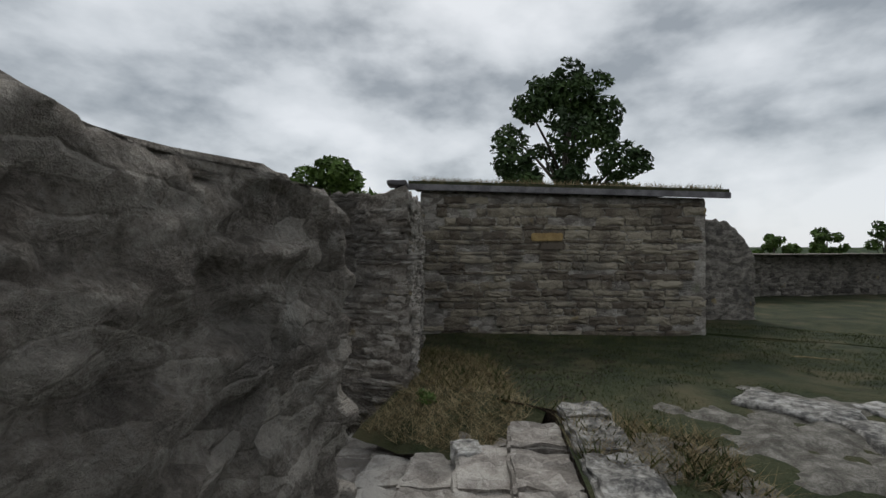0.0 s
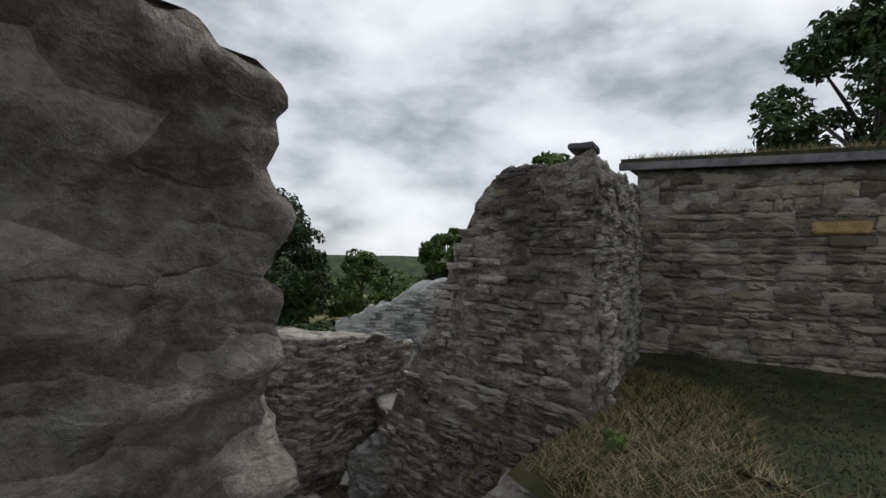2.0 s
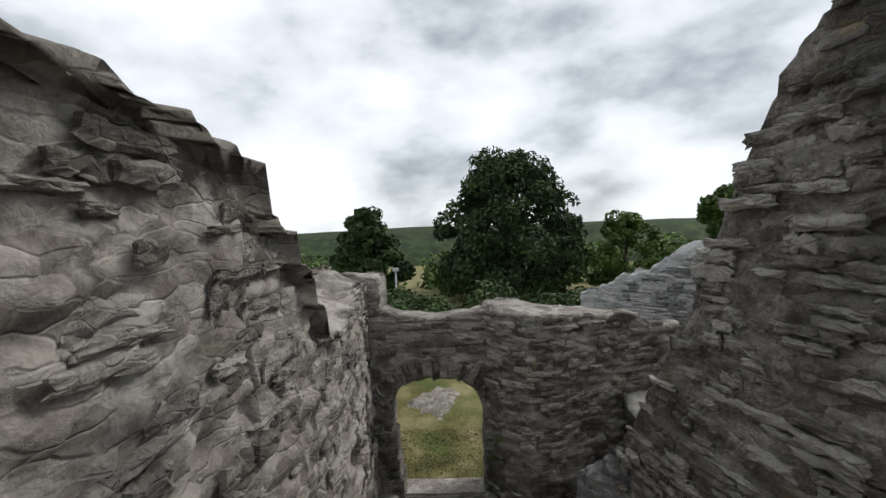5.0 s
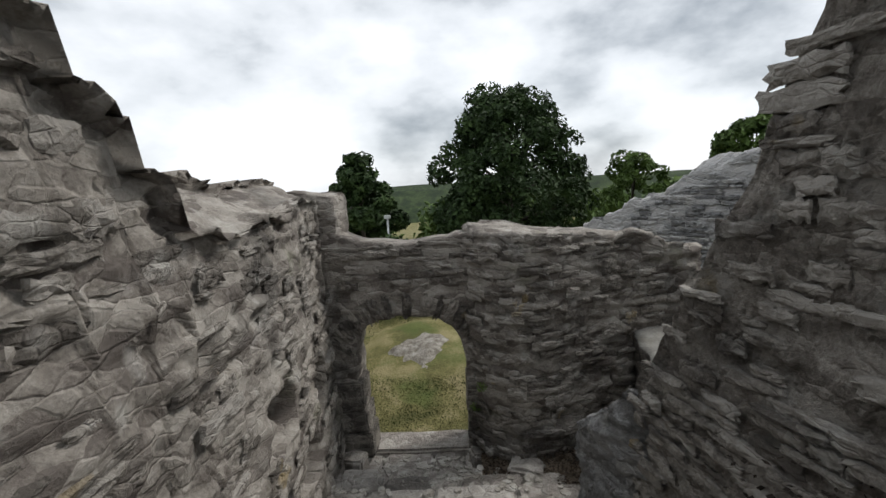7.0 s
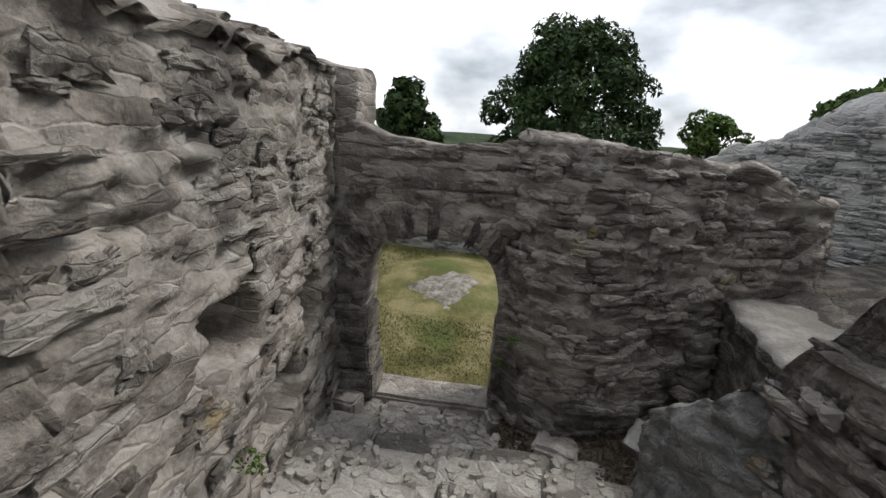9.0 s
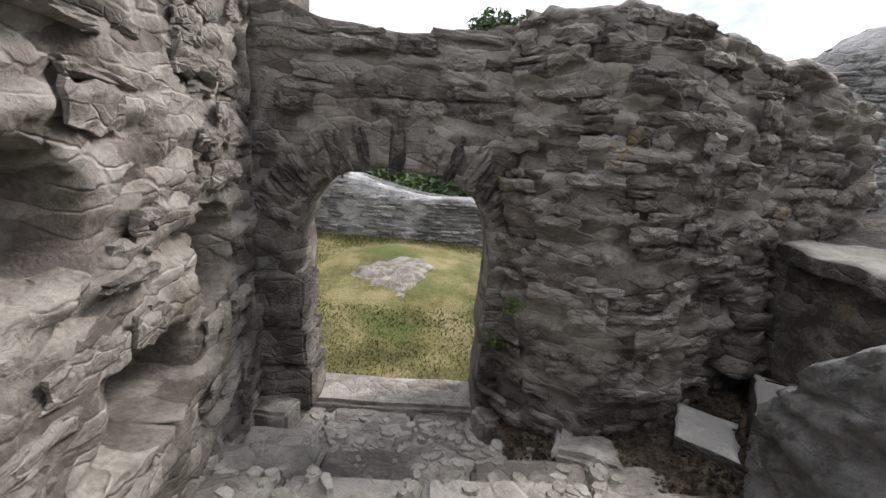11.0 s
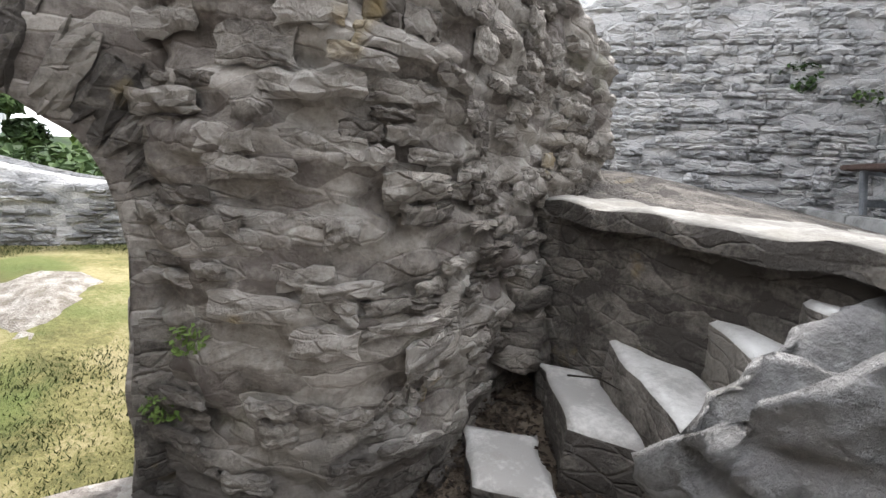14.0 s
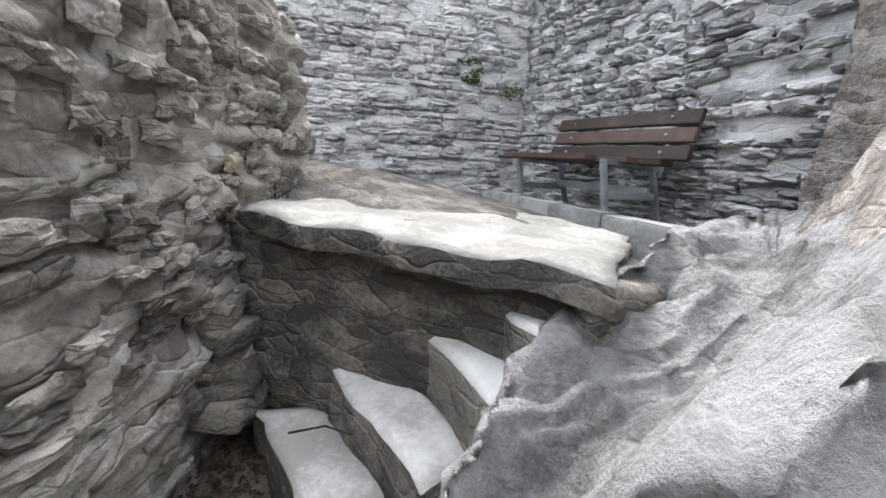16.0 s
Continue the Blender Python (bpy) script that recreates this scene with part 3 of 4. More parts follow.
def arch_wall(name, left, right, sill, spring, crown, x0, x1, top, low, y0, y1, mat, seed, label):
    """A rubble wall with a round-shouldered arched doorway through it."""
    half, mid = (right - left) / 2, (left + right) / 2
    inner, outer = [], []
    n_side, n_arc = 34, 44
    top_l, top_r = float(top(x0)), float(top(x1))
    for i in range(n_side):
        f = i / n_side
        inner.append((left, sill + (spring - sill) * f))
        outer.append((x0, low + (top_l - low) * f))
    for i in range(n_arc + 1):
        a = math.pi * (1 - i / n_arc)
        c, s = math.cos(a), math.sin(a)
        inner.append((mid + half * math.copysign(abs(c) ** 0.8, c), spring + (crown - spring) * s**0.75))
        x = x0 + (x1 - x0) * i / n_arc
        outer.append((x, float(top(x))))
    for i in range(n_side):
        f = 1 - (i + 1) / n_side
        inner.append((right, sill + (spring - sill) * f))
        outer.append((x1, low + (top_r - low) * f))
    inner, outer = np.array(inner), np.array(outer)
    m, rings = len(inner), 26
    verts, index = [], []
    for side, y in ((-1, y0), (1, y1)):
        for r in range(rings + 1):
            p = inner + (outer - inner) * (r / rings)
            d = relief(seed + side, p[:, 0], 0 * p[:, 0] + y, p[:, 1], 0.035, 0.022)
            if r == rings:
                p = p + np.stack([0 * p[:, 0], 0.03 * fbm(seed, p[:, 0] * 4, p[:, 1] * 4, 0 * p[:, 0], 2)], 1)
            if r == 0:
                p = p + 0.018 * np.stack([fbm(seed, p[:, 0] * 6, p[:, 1] * 6, 0 * p[:, 0], 2), fbm(seed + 4, p[:, 0] * 6, p[:, 1] * 6, 0 * p[:, 0], 2)], 1)
            verts.append(np.stack([p[:, 0], y + side * d, p[:, 1]], 1))
    layer = (rings + 1) * m
    faces = []
    for r in range(rings):
        for i in range(m - 1):
            a = r * m + i
            faces.append((a, a + m, a + m + 1, a + 1))
            b = layer + a
            faces.append((b, b + 1, b + m + 1, b + m))
    for i in range(m - 1):
        faces.append((i, i + 1, layer + i + 1, layer + i))
        k = rings * m + i
        faces.append((k, layer + k, layer + k + 1, k + 1))
    return tagged(mesh_object(name, np.concatenate(verts), faces, mat), label, "wall", kind="structure")


arch_top = profile([(-0.7, 2.2), (-0.42, 2.12), (-0.3, 2.04), (-0.15, 1.98), (0.5, 1.97), (0.9, 2.0), (0.97, 2.05), (1.5, 2.05)])
arch = arch_wall("wall_archway", -0.27, 1.02, -0.8, 0.58, 1.11, -0.68, 1.35, arch_top, -1.0, 0.0, 0.5, MORTAR, 67, "rubble wall with a low arched doorway")

# ---- stair ----
stair_z = profile([(-5.6, 1.5), (-4.4, 0.92), (-3.2, 0.32), (-2.3, 0.0), (-1.52, -0.18), (-1.15, -0.27), (-0.82, -0.38), (-0.5, -0.5), (0.05, -0.66)])
stair_left = profile([(-7, -0.1), (-4, -0.15), (-1.3, -0.42), (0, -0.6)])
stair_right = profile([(-6.4, 2.6), (-5.1, 2.9), (-3.5, 2.6), (-2.3, 2.3), (-1.5, 2.1), (-1.15, 2.0), (-0.82, 1.85), (-0.5, 1.4), (0.0, 1.2)])
ys = [-5.5, -5.12, -4.72, -4.36, -3.95, -3.55, -3.12, -2.7, -2.3, -1.9, -1.52, -1.15, -0.82, -0.5, 0.08]
stair = tagged(new("stone_stair"), "worn rubble stone stair descending between ruined walls", "stairs")
rs = random.Random(8)
for k in range(len(ys) - 1):
    ya, yb = ys[k], ys[k + 1]
    z = float(stair_z(yb))
    xl, xr = float(stair_left(ya)), float(stair_right(ya))
    x, run = xl, xr - xl
    while x < xr - 0.02:
        w = min(rs.uniform(0.35, 0.8), xr - x)
        if xr - x - w < 0.2:
            w = xr - x
        block("tread_stone", (w - 0.012, yb - ya + 0.10, 0.34), (x + w / 2, (ya + yb) / 2 - 0.03, z + rs.uniform(-0.012, 0.012)), STEP, k * 7 + x, rs.uniform(-1.5, 1.5), stair, 0.025, 0.018)
        x += w
# upper flight: long rough slabs set askew to the lower one
ALONG, DOWN = Vector((0.9, 0.436, 0)), Vector((-0.436, 0.9, 0))
for k, (m, left, right, z) in enumerate([(-7.49, -2.7, -0.2, 2.07), (-6.99, -3.3, -0.45, 1.93), (-6.53, -3.6, -0.28, 1.81), (-6.09, -3.15, -0.25, 1.70), (-5.65, -2.95, 0.2, 1.59), (-5.2, -2.75, 0.35, 1.48)]):
    u = left
    while u < right - 0.02:
        w = min(rs.uniform(0.5, 1.0), right - u)
        if right - u - w < 0.25:
            w = right - u
        c = ALONG * (u + w / 2) + DOWN * (m - 0.24)
        block("tread_slab", (w - 0.015, 0.52 if k else 0.48, 0.3), (c.x, c.y, z + rs.uniform(-0.015, 0.015)), BOULDER if k == 0 else STEP, k * 5 + u, 25.8 + rs.uniform(-1.5, 1.5), stair, 0.03, 0.03)
        u += w
block("threshold_slab", (1.35, 0.45, 0.3), (0.38, 0.28, -0.6), STEP, 5, 0, None, 0.03, 0.015, "worn limestone threshold slab under the archway", "threshold")

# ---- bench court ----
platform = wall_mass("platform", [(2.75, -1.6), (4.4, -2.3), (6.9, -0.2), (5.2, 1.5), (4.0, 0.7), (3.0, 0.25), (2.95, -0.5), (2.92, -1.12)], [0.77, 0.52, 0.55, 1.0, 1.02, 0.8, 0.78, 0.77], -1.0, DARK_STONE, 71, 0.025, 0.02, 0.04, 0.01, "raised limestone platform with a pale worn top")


def slab_shape(name, corners, z, thick, mat, seed, parent=None, label="", category="", n=9, rough=0.018, flank=None):
    """A worn slab over four plan corners, its top at the height z (or one height a corner)."""
    zs = z if hasattr(z, "__len__") else [z] * 4
    p = [np.array((*c, h)) for c, h in zip(corners, zs)]
    grid = []
    for i in range(n + 1):
        for j in range(n + 1):
            u, v = i / n, j / n
            q = (p[0] * (1 - u) + p[1] * u) * (1 - v) + (p[3] * (1 - u) + p[2] * u) * v
            rim = max(abs(u - 0.5), abs(v - 0.5)) * 2
            d = rough * noise.noise(Vector(q) * 4 + Vector((seed, 0, 0))) - 0.02 * max(0, rim - 0.85) / 0.15
            side = 0.03 * rim * noise.noise(Vector(q) * 6 + Vector((0, seed, 0)))
            grid.append((q[0] + side, q[1] - side, q[2] + d))
    w = n + 1
    faces = [(i * w + j, (i + 1) * w + j, (i + 1) * w + j + 1, i * w + j + 1) for i in range(n) for j in range(n)]
    rim = [i * w for i in range(n)] + [n * w + j for j in range(n)] + [i * w + n for i in range(n, 0, -1)] + [j for j in range(n, 0, -1)]
    base, mid = len(grid), len(rim)
    lower = [(grid[k][0] + 0.03 * noise.noise(Vector(grid[k]) * 7), grid[k][1] + 0.03 * noise.noise(Vector(grid[k]) * 9), grid[k][2] - thick * 0.5) for k in rim] + [(grid[k][0], grid[k][1], grid[k][2] - thick) for k in rim]
    for k in range(mid):
        a, b = rim[k], rim[(k + 1) % mid]
        c, d = base + k, base + (k + 1) % mid
        faces += [(a, c, d, b), (c, c + mid, d + mid, d)]
    ob = mesh_object(name, grid + lower, faces, mat, parent)
    # sides take a darker stone, so their shade is in the colour
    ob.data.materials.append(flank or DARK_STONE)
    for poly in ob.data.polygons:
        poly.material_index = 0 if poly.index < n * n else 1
    bm = bmesh.new()
    bm.from_mesh(ob.data)
    bmesh.ops.recalc_face_normals(bm, faces=bm.faces)
    bm.to_mesh(ob.data)
    bm.free()
    return tagged(ob, label, category)


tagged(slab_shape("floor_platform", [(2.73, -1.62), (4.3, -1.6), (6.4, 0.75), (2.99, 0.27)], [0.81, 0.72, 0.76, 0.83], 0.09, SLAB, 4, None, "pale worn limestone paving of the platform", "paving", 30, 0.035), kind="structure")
nook = sheet("nook_floor", np.linspace(1.15, 2.95, 30), np.linspace(-1.4, 0.15, 26), lambda x, y: -0.5 + 0.15 * (x - 1.2) + 0.03 * fbm(9, x * 5, y * 5, 0 * x, 3), LEAF_LITTER, "earth floor covered with brown leaf litter", "floor")
court_stair = tagged(new("court_stair"), "five limestone slab steps rising to the platform, tops coloured pale as lit, sides dark", "stairs")
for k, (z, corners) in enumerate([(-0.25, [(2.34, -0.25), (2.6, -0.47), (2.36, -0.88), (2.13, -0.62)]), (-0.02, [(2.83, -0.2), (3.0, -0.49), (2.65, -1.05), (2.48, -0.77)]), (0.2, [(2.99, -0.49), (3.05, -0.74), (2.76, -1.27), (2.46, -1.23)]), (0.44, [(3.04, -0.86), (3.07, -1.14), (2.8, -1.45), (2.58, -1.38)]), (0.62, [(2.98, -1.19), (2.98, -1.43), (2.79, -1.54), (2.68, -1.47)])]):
    slab_shape("step_slab", corners, z, 0.42, LIT_STEP_TOP, 40 + k, court_stair)
kerb_a, kerb_b = Vector((5.65, -0.28, 0.80)), Vector((4.15, -1.87, 0.77))
kd = (kerb_b - kerb_a).normalized()
kturn = math.degrees(math.atan2(kd.y, kd.x))
kerb = tagged(new("concrete_kerb"), "old grey concrete kerb under the bench", "kerb")
for k in range(4):
    c = kerb_a.lerp(kerb_b, (k + 0.5) / 4)
    block("kerb_block", (0.545, 0.16, 0.3), (c.x, c.y, c.z + 0.03), CONCRETE, 60 + k, kturn, kerb, 0.012, 0.004)

# ---- shed ----
shed = wall_mass("wall_shed", [(6.05, -3.15), (9.06, -7.95), (12.1, -6.05), (9.0, -1.3)], [4.8, 4.64, 4.95, 5.1], 1.6, MORTAR, 83, 0.015, 0.01, 0.09, 0.0, "coursed limestone shed wall")
fd = Vector((3.01, -4.8, 0)).normalized()
bm = box_bm((6.3, 0.05, 0.12), (2.9, -0.2, 4.9), 0.01)
for v in bm.verts:
    v.co.z -= 0.028 * v.co.x
fascia = part("roof_fascia", bm, FASCIA, None)
fascia.matrix_world = pose(6.05, -3.15, -0.06, 0, 0, math.degrees(math.atan2(fd.y, fd.x)))
tagged(fascia, "weathered grey timber fascia board along the shed roof", "roof board", kind="structure")
bm = box_bm((6.25, 3.9, 0.08), (2.9, 1.75, 4.98))
for v in bm.verts:
    v.co.z += 0.09 * (v.co.y + 0.2) - 0.028 * v.co.x
roof = part("shed_roof", bm, SOD)
roof.matrix_world = fascia.matrix_world.copy()
tagged(roof, "low sod covered shed roof with dry grass", "roof", kind="structure")

# ---- court wall beyond the arch and far terrace wall ----
court_wall = wall_mass("wall_court_far", [(-2.6, 5.5), (-0.85, 5.15), (-0.6, 5.1), (0.2, 5.05), (7.0, 4.8), (7.0, 5.4), (0.2, 5.6), (-2.5, 6.0)], [1.2, 0.66, 0.48, 0.47, 0.52, 0.52, 0.47, 1.2], -1.0, BACK_STONE, 91, 0.02, 0.015, 0.06, 0.03, "low pale rubble wall behind the grass court")
side_wall = wall_mass("wall_court_side", [(-1.5, 0.5), (-1.1, 0.5), (-2.2, 5.5), (-2.6, 5.5)], [1.9, 1.9, 1.6, 1.6], -1.0, BACK_STONE, 97, 0.02, 0.015, 0.07, 0.03, "pale rubble side wall of the grass court")
far_wall = wall_mass("wall_terrace_far", [(14.5, -5.5), (19.0, -8.3), (24.5, -13.8), (31.0, -25.0), (31.6, -24.6), (25.0, -13.3), (19.3, -7.7), (14.8, -4.9)], [3.6, 3.42, 3.42, 3.4, 3.4, 3.42, 3.42, 3.6], 1.2, DARK_STONE, 101, 0.03, 0.02, 0.12, 0.04, "dark dry-stone boundary wall across the terrace")
far_ruin = wall_mass("wall_ruin_far", [(10.9, -7.6), (11.9, -8.5), (12.4, -8.9), (12.9, -8.2), (11.6, -7.0)], [4.45, 4.2, 3.5, 3.4, 4.4], 1.4, DARK_STONE, 103, 0.05, 0.03, 0.07, 0.08, "dark broken wall end behind the shed")


# ---- trees and distance ----
def leaf_cloud(name, blobs, count, size, mat, seed, parent=None, flat=0.75):
    """Many small folded leaves spread over uneven clumps (centre, radius)."""
    rnd = np.random.RandomState(seed)
    wts = np.array([r**2 for _, r in blobs])
    pick = rnd.choice(len(blobs), count, p=wts / wts.sum())
    cen, rad = np.array([c for c, _ in blobs])[pick], np.array([r for _, r in blobs])[pick]
    d = rnd.normal(size=(count, 3))
    d /= np.linalg.norm(d, axis=1)[:, None]
    shell = rad * (0.55 + 0.5 * rnd.rand(count) ** 0.6)
    pos = cen + d * shell[:, None] * np.array([1, 1, flat])
    keep = fbm(seed, pos[:, 0] * 1.3, pos[:, 1] * 1.3, pos[:, 2] * 1.3, 2) > -0.45
    pos, d = pos[keep], d[keep]
    n = len(pos)
    nor = d + 0.8 * rnd.normal(size=(n, 3)) + np.array([0, 0, 0.5])
    nor /= np.linalg.norm(nor, axis=1)[:, None]
    a = np.cross(nor, rnd.normal(size=(n, 3)))
    a /= np.linalg.norm(a, axis=1)[:, None]
    b = np.cross(nor, a)
    s = size * rnd.uniform(0.6, 1.4, n)[:, None]
    v = np.stack([pos - a * s, pos - b * s * 0.5 + nor * s * 0.2, pos + a * s, pos + b * s * 0.5 + nor * s * 0.2], 1).reshape(-1, 3)
    faces = [f for k in range(n) for f in ((4 * k, 4 * k + 1, 4 * k + 2), (4 * k, 4 * k + 2, 4 * k + 3))]
    return mesh_object(name, v, faces, mat, parent, smooth=False)


def tube(name, path, mat, parent=None, sides=7, label=""):
    """A tapered limb along points (x, y, z, radius)."""
    verts, faces = [], []
    for k, (x, y, z, r) in enumerate(path):
        q = path[min(k + 1, len(path) - 1)], path[max(k - 1, 0)]
        way = Vector((q[0][0] - q[1][0], q[0][1] - q[1][1], q[0][2] - q[1][2])).normalized()
        s = way.cross(Vector((0.31, 0.9, 0.2))).normalized()
        t = way.cross(s)
        for i in range(sides):
            an = 2 * math.pi * i / sides
            verts.append(Vector((x, y, z)) + (s * math.cos(an) + t * math.sin(an)) * r)
    for k in range(len(path) - 1):
        for i in range(sides):
            j = (i + 1) % sides
            faces.append((k * sides + i, k * sides + j, (k + 1) * sides + j, (k + 1) * sides + i))
    faces += [tuple(range(sides))[::-1], tuple(range((len(path) - 1) * sides, len(path) * sides))]
    return mesh_object(name, verts, faces, mat, parent, label)


def tree(at, height, spread, clear, leaf, mat, seed, label, clumps=26, leaves=9000, lean=0.0, puff=1.0):
    rnd = random.Random(seed)
    base = tagged(new("tree"), label, "tree")
    base.location = at
    bpy.context.view_layer.update()
    x, y, z = at
    trunk = [(x, y, z - 0.3, height * 0.028), (x + 0.05, y, z + clear * 0.6, height * 0.022), (x + lean * 0.5, y, z + height * 0.5, height * 0.014), (x + lean, y, z + height * 0.85, height * 0.005)]
    tube("trunk", trunk, BARK, base, 9)
    blobs = []
    for k in range(clumps):
        f = clear / height + (1 - clear / height) * ((k + rnd.random()) / clumps)
        r = spread * (0.25 + 0.75 * math.sin(math.pi * min(1, max(0.12, (f - clear / height) / (1 - clear / height) * 0.8 + 0.22)))) * rnd.uniform(0.25, 1.0) ** 0.5
        an = k * 2.4 + rnd.uniform(-0.5, 0.5)
        c = (x + lean * f + r * math.cos(an) * 0.85, y + r * math.sin(an) * 0.85, z + height * f * 0.95)
        blobs.append((c, spread * puff * rnd.uniform(0.15, 0.34)))
        if k % 3 == 0:
            h = z + height * f * 0.6
            tube("limb", [(x + lean * f * 0.6, y, h, height * 0.009), ((x + c[0]) / 2, (y + c[1]) / 2, (h + c[2]) / 2 + 0.1, height * 0.006), (*c, height * 0.002)], BARK, base, 5)
    leaf_cloud("crown", blobs, leaves, leaf, mat, seed, base)
    return base


tree((13.2, -3.9, 1.9), 7.7, 3.0, 2.2, 0.10, LEAF_DARK, 5, "tall oak with dark green broken crown behind the shed", 40, 15000, puff=0.75)
tree((3.2, 16.8, -0.9), 7.8, 4.3, 0.6, 0.12, LEAF_DARK, 12, "broad dark green oak outside the ruin", 80, 38000, puff=0.8)
tree((-3.9, 17.0, -1.0), 5.4, 2.0, 0.6, 0.16, LEAF_DARK, 17, "round dark green tree beside the lamp", 26, 7000)
tree((-6.5, 26.0, -1.5), 5.6, 2.0, 0.8, 0.2, LEAF_DARK, 18, "small distant tree with dark foliage", 16, 3000)
tree((9.3, 18.0, -1.2), 4.9, 2.2, 1.2, 0.14, LEAF_LIGHT, 21, "slender light green tree with flat branches", 18, 3800)
tree((14.5, 17.0, -1.0), 6.2, 2.4, 1.0, 0.18, LEAF_LIGHT, 23, "leafy light green tree above the broken wall", 22, 5200)
tree((16.0, 9.0, -0.5), 8.0, 2.4, 1.5, 0.18, LEAF_LIGHT, 27, "light green tree behind the ruined pier", 26, 6000)
tree((12.2, 5.5, -0.5), 8.2, 3.0, 1.5, 0.18, LEAF_LIGHT, 28, "light green tree top beyond the pier wall", 22, 5000)
tree((20.0, -16.6, 1.5), 5.2, 2.2, 1.8, 0.2, LEAF_DARK, 31, "dark oak at the terrace boundary", 22, 5000)
for n, (tx_, ty_, h_) in enumerate([(31, -13, 4.3), (34, -16, 4.8), (29, -10.5, 4.0)]):
    tree((tx_, ty_, 0.6), h_, 1.3, 1.6, 0.14, LEAF_LIGHT, 40 + n, "thin far tree on the open hillside", 12, 1300)

# ---- hills and woods ----
def hill(name, radius, low, high, seed, mat, label, thick=60):
    verts, faces = [], []
    n = 220
    for k in range(n):
        an = 2 * math.pi * k / n
        h = high * (0.62 + 0.38 * float(fbm(seed, np.array([math.cos(an) * 3]), np.array([math.sin(an) * 3]), np.array([0.0]), 4)[0]))
        tuft_h = 0.06 * high * float(fbm(seed + 5, np.array([math.cos(an) * 40]), np.array([math.sin(an) * 40]), np.array([0.0]), 3)[0])
        for r, z in ((radius - thick, low), (radius - thick * 0.4, (low + h) / 2), (radius, h + tuft_h), (radius + thick, low)):
            verts.append((r * math.cos(an), r * math.sin(an), z))
    for k in range(n):
        j = (k + 1) % n
        faces += [(4 * k + r, 4 * j + r, 4 * j + r + 1, 4 * k + r + 1) for r in range(3)]
    return tagged(mesh_object(name, verts, faces, mat), label, "woods", kind="stuff")


hill("far_woods", 420, -14, 5, 3, WOODS, "wooded ridge on the far skyline")
hill("mid_woods", 110, -9, 2.6, 8, WOODS, "belt of green woods beyond the ruin", 22)
hedge_blobs = []
hr = random.Random(77)
for k in range(60):
    an = radians(hr.uniform(18, 160))
    r = hr.uniform(19, 34)
    hedge_blobs.append(((2 + r * math.cos(an), r * math.sin(an), hr.uniform(-1.2, 0.9)), hr.uniform(1.3, 2.4)))
tagged(leaf_cloud("scrub", hedge_blobs, 26000, 0.22, LEAF_LIGHT, 99), "dense green scrub around the ruin", "shrubs", kind="stuff")
low_blobs = []
for k in range(30):
    low_blobs.append(((hr.uniform(-7, 9), hr.uniform(7, 12), hr.uniform(-0.8, 0.7)), hr.uniform(0.6, 1.1)))
tagged(leaf_cloud("undergrowth", low_blobs, 14000, 0.12, LEAF_DARK, 98), "dark undergrowth behind the court wall", "shrubs", kind="stuff")

# ---- lamp post ----
lamp = tagged(new("street_lamp"), "slim grey lamp post with a small square head", "street lamp")
tube("pole", [(-2.15, 14.0, -0.9, 0.05), (-2.15, 14.0, 1.36, 0.04)], LAMP_GREY, lamp, 8)
part("lamp_head", box_bm((0.26, 0.22, 0.16), (-2.15, 14.0, 1.42), 0.02), LAMP_GREY, lamp)

# ---- bench ----
bench = tagged(new("park_bench"), "dark wooden slatted bench on galvanised steel legs, one plank broken", "bench")
bench.matrix_world = pose(5.06, -1.03, 0.74, 0, 0, 46.5)
bpy.context.view_layer.update()


def bench_part(name, size, at, mat, turn=(0, 0, 0), bevel=0.006, parent=None):
    bm = box_bm(size, (0, 0, 0), bevel)
    ob = part(name, bm, mat, parent or bench)
    ob.matrix_local = pose(*at, *turn)
    return ob


for x in (-0.52, 0.52):
    bench_part("leg", (0.05, 0.03, 0.42), (x, 0.02, 0.2), STEEL, (-10, 0, 0))
    bench_part("leg", (0.05, 0.03, 0.46), (x, -0.42, 0.2), STEEL, (-16, 0, 0))
    bench_part("stretcher", (0.03, 0.44, 0.05), (x, -0.2, 0.17), STEEL)
    bench_part("seat_bracket", (0.04, 0.5, 0.04), (x, -0.18, 0.375), STEEL, (4, 0, 0))
    bench_part("back_bracket", (0.04, 0.03, 0.5), (x, -0.5, 0.55), STEEL, (16, 0, 0))
bench_part("stretcher", (1.06, 0.02, 0.06), (0, -0.36, 0.2), STEEL)
for k, (y, z, length, off) in enumerate([(0.05, 0.415, 1.1, 0.16), (-0.1, 0.405, 1.35, 0.06), (-0.25, 0.40, 1.5, 0)]):
    bench_part("seat_slat", (length, 0.11, 0.04), (off, y, z), WOOD, (4, 0, 0))
for k, (y, z) in enumerate([(-0.44, 0.47), (-0.475, 0.59), (-0.51, 0.71)]):
    slat = bench_part("back_slat", (1.5, 0.035, 0.1), (0, y, z), WOOD, (16, 0, 0))
    for x in (-0.52, 0.52):
        bm = bmesh.new()
        bmesh.ops.create_uvsphere(bm, u_segments=8, v_segments=5, radius=0.012)
        bolt = part("bolt", bm, STEEL, slat)
        bolt.location = (x, 0.02, 0)

